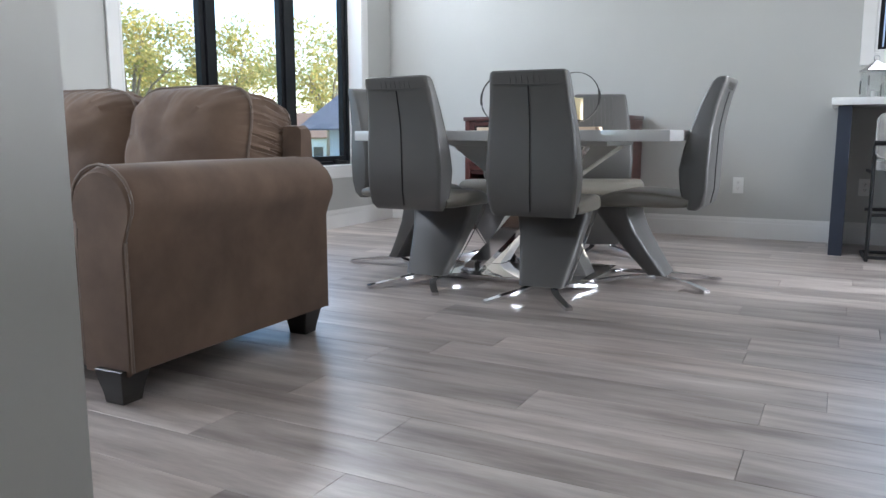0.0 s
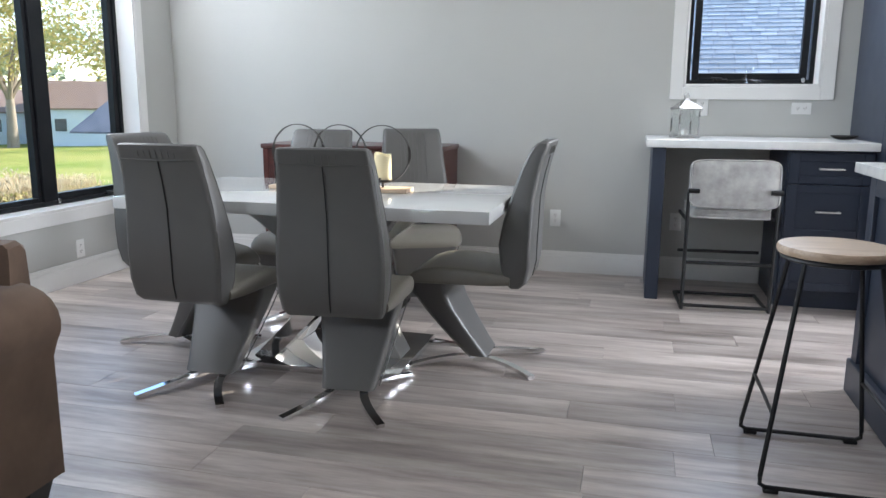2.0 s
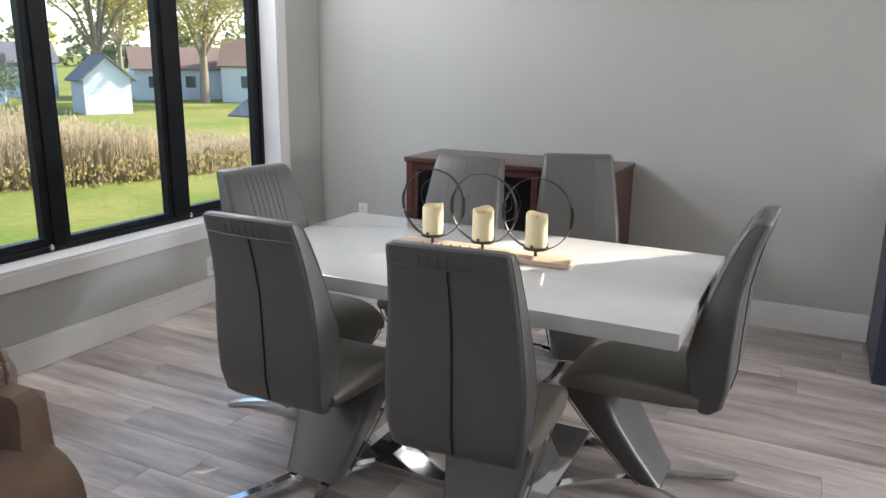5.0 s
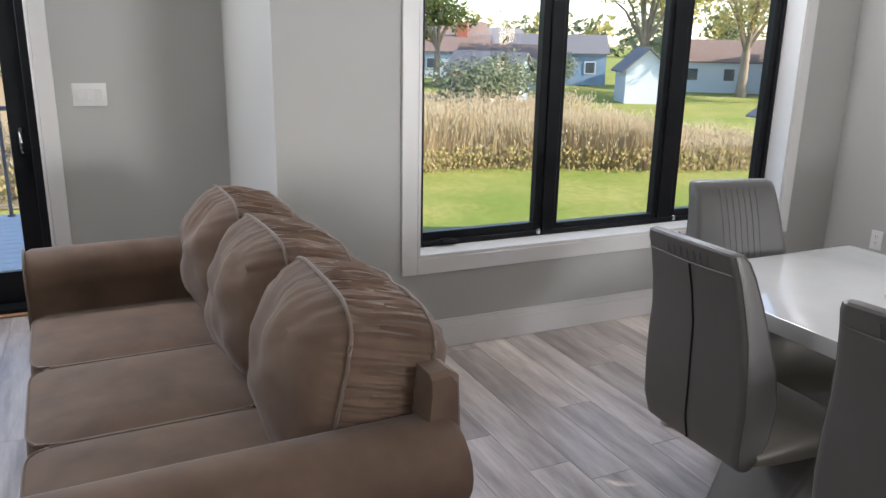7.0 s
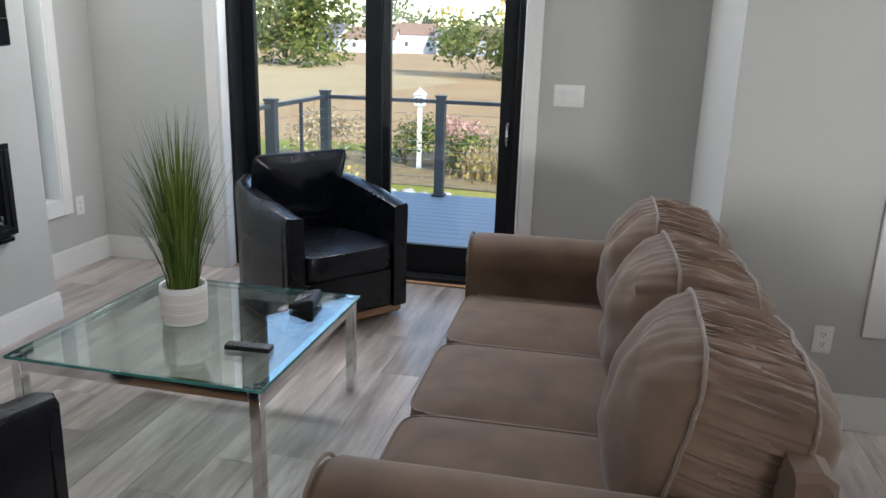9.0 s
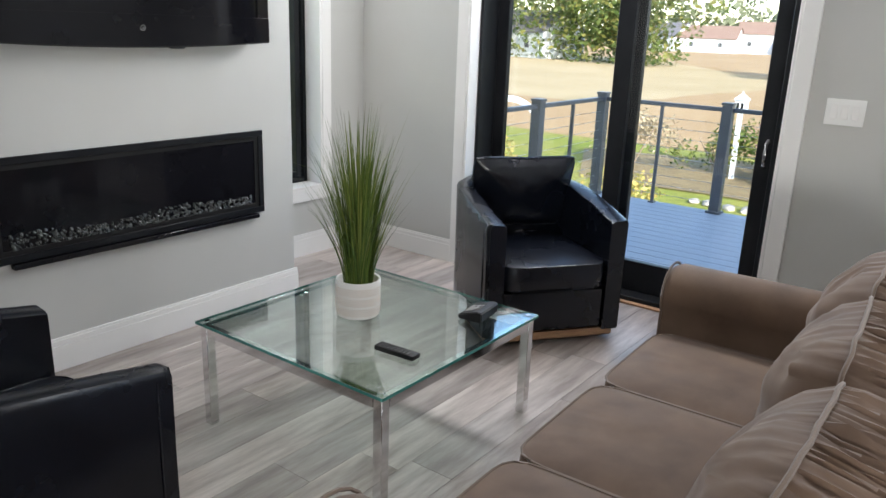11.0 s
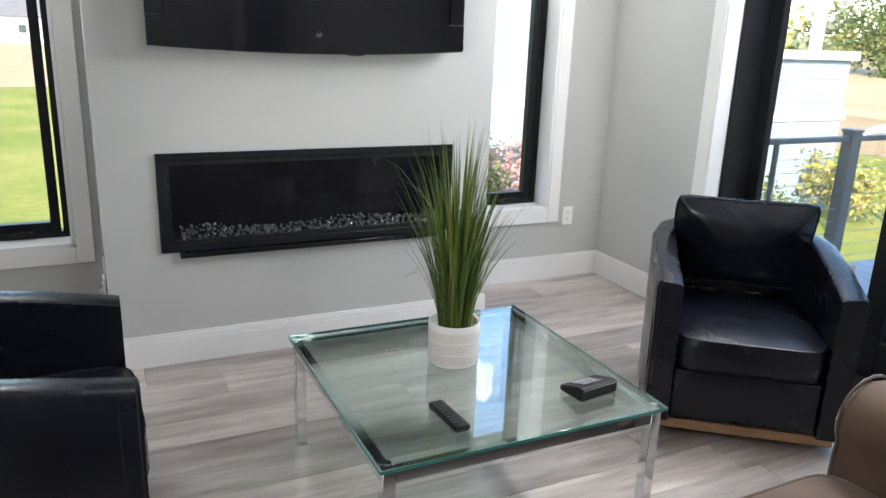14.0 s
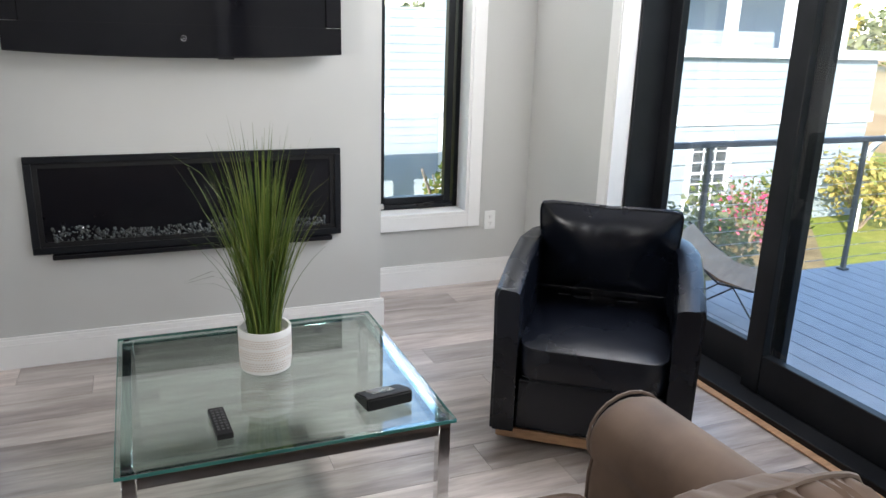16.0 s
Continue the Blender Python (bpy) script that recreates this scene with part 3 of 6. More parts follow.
# ---- sofa ----
def build_sofa():
    x0, x1, yf, yb = -3.565, -1.43, 1.665, 2.76
    s = thing("sofa", (0, 0, 0), "brown microfibre three-seat sofa with rolled arms and plump back cushions", "sofa")
    bm = bmesh.new()
    box(bm, x0 + 0.05, x1 - 0.05, yf + 0.09, yb - 0.05, 0.10, 0.31, 0.02, 3)
    part("base_frame", bm, M["sofa"], s)
    bm = bmesh.new()
    box(bm, x0 + 0.20, x1 - 0.20, yf + 0.075, yf + 0.12, 0.115, 0.315, 0.015, 3)
    part("front_rail", bm, M["sofa"], s)

    def arm(cx, sgn):
        prof = []
        w = 0.095
        prof += [(-w, 0.10), (-w, 0.30), (-w, 0.47)]
        for k in range(15):
            a = math.pi * (1.18 - 1.36 * k / 14)
            prof.append((0.012 * sgn + 0.118 * math.cos(a), 0.575 + 0.108 * math.sin(a)))
        prof += [(w, 0.47), (w, 0.30), (w, 0.10)]
        secs = []
        for yy, k, dz in ((yf + 0.045, 0.90, -0.012), (yf + 0.055, 0.97, -0.003), (yf + 0.08, 1.0, 0), (yf + 0.4, 1.0, 0.002), (yf + 0.7, 1.0, 0.0), (yb - 0.07, 1.0, 0), (yb - 0.045, 0.97, -0.004)):
            secs.append([(cx + px * k, yy, 0.1 + (pz - 0.1) * (0.985 if k < 1 else 1) + dz) for px, pz in prof])
        bm = bmesh.new()
        loft(bm, secs)
        a = part("armrest", bm, M["sofa"], s)
        bm = bmesh.new()
        tube(bm, [(cx + px * 0.985, yf + 0.052, pz) for px, pz in prof], 0.005, 6)
        part("piping", bm, M["piping"], a)
    arm(x1 - 0.12, 1)
    arm(x0 + 0.12, -1)
    bm = bmesh.new()
    secs = []
    for xx in (x0 + 0.08, x0 + 0.095, x1 - 0.105, x1 - 0.09):
        e = 0.012 if xx in (x0 + 0.08, x1 - 0.09) else 0
        secs.append([(xx, y, z - (e if z > 0.5 else 0)) for y, z in ((yb - 0.16, 0.12), (yb - 0.12 + e, 0.76), (yb - 0.11, 0.795), (yb - 0.06, 0.80), (yb - 0.03 - e, 0.78), (yb - 0.01 - e, 0.45), (yb - 0.03, 0.12))])
    loft(bm, secs)
    part("backrest_frame", bm, M["sofa"], s)
    xs0, sw = x0 + 0.238, 0.553
    for i in range(3):
        cx, shift = xs0 + sw * (i + 0.5), (0.0, 0.02, 0.05)[i]
        cushion("seat_cushion", sw - 0.008, 0.70, 0.125, 0.026, rot_m(cx, yf + 0.415, 0.375, 90, 0, 0), s, M["sofa"], M["piping"], p=9, crease=0.004, seed=i * 7, pipe_r=0.0045)
        lean = 11 + i
        cushion("back_cushion", sw + 0.035, 0.48, 0.225, 0.135, rot_m(cx + shift, yb - 0.205 + 0.004 * i, 0.688 - 0.002 * i, -lean, 0, (0, 2, -2)[i]), s, M["sofa"], M["piping"], p=5, gather=0.024, crease=0.032, seed=i * 13 + 3, n=300, pipe_r=0.0055, drop=0.1)
    for fx in (x0 + 0.09, x1 - 0.10):
        for fy in (yf + 0.08, yb - 0.12):
            bm = bmesh.new()
            loft(bm, [[(fx + sx * k, fy + sy * k, z) for sx, sy in ((-1, -1), (1, -1), (1, 1), (-1, 1))] for k, z in ((0.036, 0.0), (0.040, 0.03), (0.052, 0.085), (0.054, 0.105))])
            bmesh.ops.bevel(bm, geom=list(bm.edges), offset=0.003, segments=1, affect="EDGES")
            part("foot", bm, M["darkwood"], s, "black tapered wooden foot")
    s.matrix_basis = pose(-1.286, 1.605, 0, 0, 0, 1.7) @ Matrix.Diagonal((0.995, 0.9315, 0.97, 1)) @ Matrix.Translation((-x1, -yf, 0))


build_sofa()


def wall_box():
    """Cut opening with an outlet and loose leads in the chimney's side."""
    t = thing("media_box", (CX1, -0.86, 0.325), "open wiring hole with white outlet and loose leads in wall", "wall box")
    # Thin black sheet on the wall face, coloured like the shade inside the cut.
    bm = bmesh.new()
    loft(bm, [[(x, -0.10, 0.115), (x, -0.035, 0.115), (x, 0.06, 0.02), (x, 0.06, -0.10), (x, -0.10, -0.10)] for x in (0.0005, 0.003)])
    part("hole", bm, M["blackplastic"], t, "flat black sheet for the shaded cut opening")
    bm = bmesh.new()
    box(bm, 0.0035, 0.014, 0.035, 0.105, -0.11, 0.05, 0.003, 2)
    p = part("plate", bm, M["plastic"], t, "white outlet plate")
    for z in (-0.065, 0.005):
        bm = bmesh.new()
        box(bm, 0.0142, 0.017, 0.052, 0.088, z - 0.018, z + 0.018, 0.002, 1)
        part("socket", bm, M["plastic"], p)
    for k, (y, m, drop) in enumerate(((-0.02, "plastic", 0.13), (-0.05, "blackplastic", 0.08), (0.01, "plastic", 0.10))):
        bm = bmesh.new()
        tube(bm, [(0.004, 0.02, -0.02), (0.022 + 0.004 * k, y, -0.035), (0.026, y - 0.01, -0.06), (0.02, y, -0.04 - drop * 0.6), (0.005, y + 0.04, -0.05 - drop * 0.4)], 0.0022, 6)
        part("lead", bm, M[m], t, "loose thin lead")


wall_box()


# ---- coffee table ----
def coffee_table():
    x0, x1, y0, y1, h = -3.015, -2.090, 0.255, 1.178, 0.422
    t = thing("coffee_table", (0, 0, 0), "square glass coffee table with polished chrome frame", "coffee table")
    bm = bmesh.new()
    box(bm, x0, x1, y0, y1, h - 0.012, h, 0.0015, 1)
    part("glass_top", bm, M["tableglass"], t, "thick clear greenish glass top")
    bm = bmesh.new()
    for a in ((x0 - 0.0015, x0 - 0.0002, y0, y1), (x1 + 0.0002, x1 + 0.0015, y0, y1), (x0, x1, y0 - 0.0015, y0 - 0.0002), (x0, x1, y1 + 0.0002, y1 + 0.0015)):
        box(bm, *a, h - 0.011, h - 0.001)
    part("glass_edge", bm, M["glassedge"], t)
    i = 0.012
    for a, b in ((x0 + i, y0 + i), (x1 - i, y0 + i), (x0 + i, y1 - i), (x1 - i, y1 - i)):
        sx, sy = (1 if a < (x0 + x1) / 2 else -1), (1 if b < (y0 + y1) / 2 else -1)
        bm = bmesh.new()
        box(bm, a, a + sx * 0.036, b, b + sy * 0.036, 0.0, h - 0.014, 0.0015, 1)
        part("leg", bm, M["chrome"], t)
        bm = bmesh.new()
        lathe(bm, [(0.011, 0), (0.011, 0.0016)], 14, (a + sx * 0.018, b + sy * 0.018, h + 0.0002))
        part("pin", bm, M["chrome"], t)
    for a0, a1, b0, b1 in ((x0 + 0.05, x1 - 0.05, y0 + i, y0 + i + 0.03), (x0 + 0.05, x1 - 0.05, y1 - i - 0.03, y1 - i), (x0 + i, x0 + i + 0.03, y0 + 0.05, y1 - 0.05), (x1 - i - 0.03, x1 - i, y0 + 0.05, y1 - 0.05)):
        bm = bmesh.new()
        box(bm, a0, a1, b0, b1, h - 0.054, h - 0.0145, 0.0015, 1)
        part("rail", bm, M["chrome"], t)
    return h


TOP = coffee_table()


def pot_plant():
    t = thing("potted_grass", pose(-2.55, 0.645, TOP + 0.001) @ Matrix.Scale(1.05, 4), "tall artificial green grass in a white textured ceramic pot", "plant")
    bm = bmesh.new()
    lathe(bm, [(0.072, 0), (0.077, 0.004), (0.0805, 0.03), (0.082, 0.135), (0.080, 0.14), (0.074, 0.138), (0.072, 0.11), (0.001, 0.11)], 40)
    pot = part("pot", bm, M["potwhite"], t, "white pot with a dotted relief")
    bm = bmesh.new()
    for row in range(14):
        z = 0.018 + row * 0.0075
        if row in (4, 9):
            continue
        for k in range(56):
            a = 2 * math.pi * (k + 0.5 * (row % 2)) / 56
            c = Vector((0.0823 * math.cos(a), 0.0823 * math.sin(a), z))
            u = Vector((-math.sin(a), math.cos(a), 0)) * 0.0025
            v = Vector((0, 0, 0.0027))
            bm.faces.new([bm.verts.new(c + p) for p in (u, v, -u, -v)])
    part("relief", bm, M["oakbase"], pot, "")
    bm = bmesh.new()
    rng = random.Random(3)
    for i in range(300):
        a, rr = rng.random() * 6.283, rng.random() ** 0.6 * 0.05
        base = Vector((rr * math.cos(a), rr * math.sin(a), 0.09))
        L = rng.uniform(0.36, 0.70) * (1.0 if rr < 0.035 else 0.86)
        spread = rng.uniform(0.01, 0.12) * (0.5 + rr / 0.05)
        a2 = a + rng.uniform(-0.5, 0.5)
        d = Vector((math.cos(a2), math.sin(a2), 0))
        side = Vector((-d.y, d.x, 0))
        w = rng.uniform(0.0024, 0.0044)
        curl = rng.uniform(0.8, 3.2) if rng.random() < 0.10 else rng.uniform(0.1, 0.5)
        prev = None
        for k in range(7):
            u = k / 6
            pt = base + d * (spread * u ** 1.7 + (0.05 * curl * u ** 4)) + Vector((0, 0, L * u - 0.05 * curl * u ** 4))
            ww = w * (1 - u ** 2.2) + 0.0002
            cur = [bm.verts.new(pt - side * ww), bm.verts.new(pt + d * ww * 0.5), bm.verts.new(pt + side * ww)]
            if prev:
                bm.faces.new((prev[0], prev[1], cur[1], cur[0]))
                bm.faces.new((prev[1], prev[2], cur[2], cur[1]))
            prev = cur
    tagged(part("blades", bm, M["blade"], t, "slender green blades"), kind="stuff")


pot_plant()


def remote():
    t = thing("remote_control", (-2.365, 1.0, TOP + 0.001, 0, 0, 4), "slim black television remote on the glass", "remote control")
    bm = bmesh.new()
    box(bm, -0.023, 0.023, -0.082, 0.082, 0, 0.018, 0.005, 2)
    part("body", bm, M["blackplastic"], t)
    for r in range(8):
        for c in range(3):
            bm = bmesh.new()
            box(bm, -0.016 + c * 0.0125, -0.0085 + c * 0.0125, -0.065 + r * 0.0165, -0.058 + r * 0.0165, 0.0182, 0.0200, 0.0006, 1)
            part("button", bm, M["greyplastic"], t)


remote()


def device():
    t = thing("desk_device", (-2.845, 1.005, TOP + 0.001, 0, 0, 8), "small black wedge-shaped device with a screen on the glass", "device")
    bm = bmesh.new()
    loft(bm, [[(x, y, z) for y, z in ((-0.05, 0.002), (-0.05, 0.02), (0.035, 0.045), (0.05, 0.04), (0.05, 0.002))] for x in (-0.075, 0.075)])
    bmesh.ops.bevel(bm, geom=list(bm.edges), offset=0.004, segments=2, affect="EDGES")
    part("body", bm, M["blackplastic"], t)
    bm = bmesh.new()
    q = [(-0.03, -0.036, 0.0255), (0.045, -0.036, 0.0255), (0.045, 0.026, 0.0437), (-0.03, 0.026, 0.0437)]
    bm.faces.new([bm.verts.new((x, y, z + 0.0012)) for x, y, z in q])
    part("screen", bm, M["steel"], t, "pale reflective screen")


device()


# ---- armchairs ----
def armchair():
    t = thing("armchair", (0, 0, 0), "black leather swivel tub armchair with a loose back pillow", "armchair", "black leather armchairs")
    W, D, th = 0.335, 0.35, 0.085
    path = [(-W, D + 0.0), (-W - 0.005, 0.12), (-W, -0.10), (-W + 0.03, -0.22), (-0.20, -0.345), (0.20, -0.345), (W - 0.03, -0.22), (W, -0.10), (W + 0.005, 0.12), (W, D + 0.0)]
    tops = [0.585, 0.625, 0.655, 0.665, 0.675, 0.675, 0.665, 0.655, 0.625, 0.585]
    pts = [Vector((x, y, 0)) for x, y in path]
    secs = []
    for i, p in enumerate(pts):
        a = pts[max(i - 1, 0)]
        c = pts[min(i + 1, len(pts) - 1)]
        d = (c - a).normalized()
        nrm = Vector((d.y, -d.x, 0))
        inward = -nrm if nrm.dot(p) > 0 else nrm
        h = tops[i]
        for_end = 0.0
        ring = []
        for off, z in ((0.0, 0.065), (0.0, 0.35), (-0.004, h - 0.02), (0.004, h - 0.004), (0.018, h), (th - 0.016, h - 0.004), (th - 0.002, h - 0.012), (th, h - 0.03), (th, 0.25), (th, 0.065)):
            ring.append(p + inward * off + Vector((0, 0, z)))
        secs.append(ring)
    bm = bmesh.new()
    loft(bm, secs)
    bmesh.ops.recalc_face_normals(bm, faces=bm.faces)
    bmesh.ops.bevel(bm, geom=[e for e in bm.edges if e.is_boundary is False and all(abs(v.co.y - D) < 1e-4 for v in e.verts)], offset=0.012, segments=3, affect="EDGES")
    part("tub_shell", bm, M["leather"], t)
    for sx in (-1, 1):
        bm = bmesh.new()
        tube(bm, [(sx * (W + 0.001), D - 0.05, 0.08), (sx * (W + 0.004), D - 0.05, 0.57)], 0.0025, 6)
        part("seam", bm, M["leather"], t)
    bm = bmesh.new()
    box(bm, -W + th + 0.003, W - th - 0.003, -0.26, D - 0.012, 0.075, 0.265, 0.012, 3)
    part("front_panel", bm, M["leather"], t)
    cushion("seat_cushion", 2 * (W - th) - 0.006, 0.60, 0.11, 0.022, rot_m(0, 0.062, 0.335, 90, 0, 0), t, M["leather"], M["leather"], p=8, crease=0.003, seed=2, pipe_r=0.003)
    cushion("pillow", 0.515, 0.375, 0.010, 0.085, rot_m(0, -0.150, 0.618, -16, 0, 0), t, M["leather"], M["leather"], p=22, pinch=0.03, crease=0.010, seed=8, pipe_r=0.004)
    for k in range(1):
        bm = bmesh.new()
        loft(bm, [[(x * s, y * s, z) for x, y in [(-W + 0.02, D - 0.03), (-W + 0.02, -0.2), (-0.19, -0.32), (0.19, -0.32), (W - 0.02, -0.2), (W - 0.02, D - 0.03)]] for s, z in ((0.98, 0.022), (1.0, 0.03), (1.0, 0.062))])
        part("plinth", bm, M["oakbase"], t, "oak-coloured wooden plinth")
    bm = bmesh.new()
    lathe(bm, [(0.19, 0.0), (0.19, 0.016), (0.05, 0.0215)], 24)
    part("swivel_base", bm, M["blackmetal"], t)
    return t


GROW = Matrix.Scale(1.075, 4)
ac1 = armchair()
ac2 = copy_thing(ac1, pose(-1.18, 0.57, 0, 0, 0, 91) @ GROW)
ac1.matrix_basis = pose(-3.875, 0.615, 0, 0, 0, -37) @ GROW
ac1["label"] = "black leather swivel armchair with loose pillow by the patio door"
ac2["label"] = "black leather swivel armchair beside the glass coffee table"


# ---- fireplace and television ----
def fireplace():
    t = thing("fireplace", (0, 0, 0), "long black linear gas fireplace with a bed of clear glass pebbles", "fireplace")
    x0, x1, z0, z1 = -3.120, -1.750, 0.519, 0.949
    y = YF
    f = 0.03
    bm = bmesh.new()
    box(bm, x0, x1, y + 0.001, y + 0.014, z1 - f, z1, 0.002, 1)
    box(bm, x0, x1, y + 0.001, y + 0.014, z0, z0 + f, 0.002, 1)
    box(bm, x0, x0 + f, y + 0.001, y + 0.014, z0 + f, z1 - f, 0.002, 1)
    box(bm, x1 - f, x1, y + 0.001, y + 0.014, z0 + f, z1 - f, 0.002, 1)
    part("frame", bm, M["black"], t)
    bm = bmesh.new()
    g = 0.022
    for a in ((x0 + f, x1 - f, z1 - f - g, z1 - f), (x0 + f, x1 - f, z0 + f, z0 + f + g), (x0 + f, x0 + f + g, z0 + f + g, z1 - f - g), (x1 - f - g, x1 - f, z0 + f + g, z1 - f - g)):
        box(bm, a[0], a[1], y + 0.001, y + 0.006, a[2], a[3])
    part("inner_frame", bm, M["blackplastic"], t)
    bm = bmesh.new()
    i0, i1, j0, j1 = x0 + f + g, x1 - f - g, z0 + f + g, z1 - f - g
    d = y + 0.0016
    box(bm, i0, i1, d - 0.0008, d, j0, j1)
    part("firebox_back", bm, M["tvglass"], t, "dark reflective firebox behind glass")
    bm = bmesh.new()
    rng = random.Random(11)
    for k in range(620):
        px = rng.uniform(i0 + 0.03, i1 - 0.03)
        hgt = 0.050 + 0.012 * math.sin(px * 9) + 0.008 * noise.noise(Vector((px * 14, 0, 0)))
        pz = j0 + 0.002 + rng.random() ** 1.3 * hgt
        r = rng.uniform(0.004, 0.009)
        c = Vector((px, d + 0.003, pz))
        m = Matrix.Translation(c) @ Euler((rng.random() * 6, rng.random() * 6, rng.random() * 6)).to_matrix().to_4x4() @ Matrix.Diagonal((r * 1.2, r * 0.8, r, 1))
        bmesh.ops.create_icosphere(bm, subdivisions=1, radius=1, matrix=m)
    for v in bm.verts:
        v.co.y = max(v.co.y, d + 0.0003)
    tagged(part("pebble_bed", bm, M["bulb"], t, "clear and grey glass pebbles"), kind="stuff")
    bm = bmesh.new()
    box(bm, x0 + 0.05, x1 - 0.075, y + 0.001, y + 0.035, z0 - 0.024, z0 - 0.002, 0.003, 1)
    part("lower_lip", bm, M["tvglass"], t, "glossy black ledge under the frame")


fireplace()


def television():
    t = thing("television", (0, 0, 0), "wide black flat-screen television hung above the fireplace", "television")
    x0, x1, z0, z1, y = -3.106, -1.743, 1.388, 2.17, YF
    bm = bmesh.new()
    box(bm, x0 + 0.06, x1 - 0.06, y + 0.03, y + 0.07, z0 + 0.03, z1 - 0.05, 0.01, 2)
    part("rear_housing", bm, M["blackplastic"], t)
    bm = bmesh.new()
    n = 24
    secs = []
    for k in range(n + 1):
        u = k / n
        x = x0 + (x1 - x0) * u
        dip = -0.022 * (1 - (2 * u - 1) ** 2)
        secs.append([(x, y + 0.07, z0 + 0.012 + dip * 0.8), (x, y + 0.098, z0 + dip), (x, y + 0.106, z0 + 0.006 + dip), (x, y + 0.106, z0 + 0.115), (x, y + 0.07, z0 + 0.115)])
    loft(bm, secs)
    part("lower_bezel", bm, M["tvglass"], t)
    bm = bmesh.new()
    box(bm, x0, x0 + 0.07, y + 0.071, y + 0.106, z0 + 0.116, z1, 0.003, 1)
    box(bm, x1 - 0.07, x1, y + 0.071, y + 0.106, z0 + 0.116, z1, 0.003, 1)
    box(bm, x0 + 0.07, x1 - 0.07, y + 0.071, y + 0.106, z1 - 0.07, z1, 0.003, 1)
    part("bezel", bm, M["tvglass"], t)
    bm = bmesh.new()
    box(bm, x0 + 0.07, x1 - 0.07, y + 0.090, y + 0.099, z0 + 0.1155, z1 - 0.0705)
    part("screen", bm, M["tvglass"], t)
    bm = bmesh.new()
    tube(bm, [((x0 + x1) / 2 + 0.011 * math.cos(a), y + 0.1075, z0 + 0.06 + 0.011 * math.sin(a)) for a in [k * math.pi / 10 for k in range(20)]], 0.0012, 6, closed=True)
    box(bm, (x0 + x1) / 2 - 0.005, (x0 + x1) / 2 + 0.005, y + 0.1062, y + 0.1078, z0 + 0.057, z0 + 0.061)
    part("badge", bm, M["steel"], t, "small round metal badge")
    bm = bmesh.new()
    box(bm, -2.63, -2.56, y + 0.075, y + 0.10, z0 - 0.026, z0 - 0.014, 0.003, 1)
    part("sensor", bm, M["blackplastic"], t)


television()


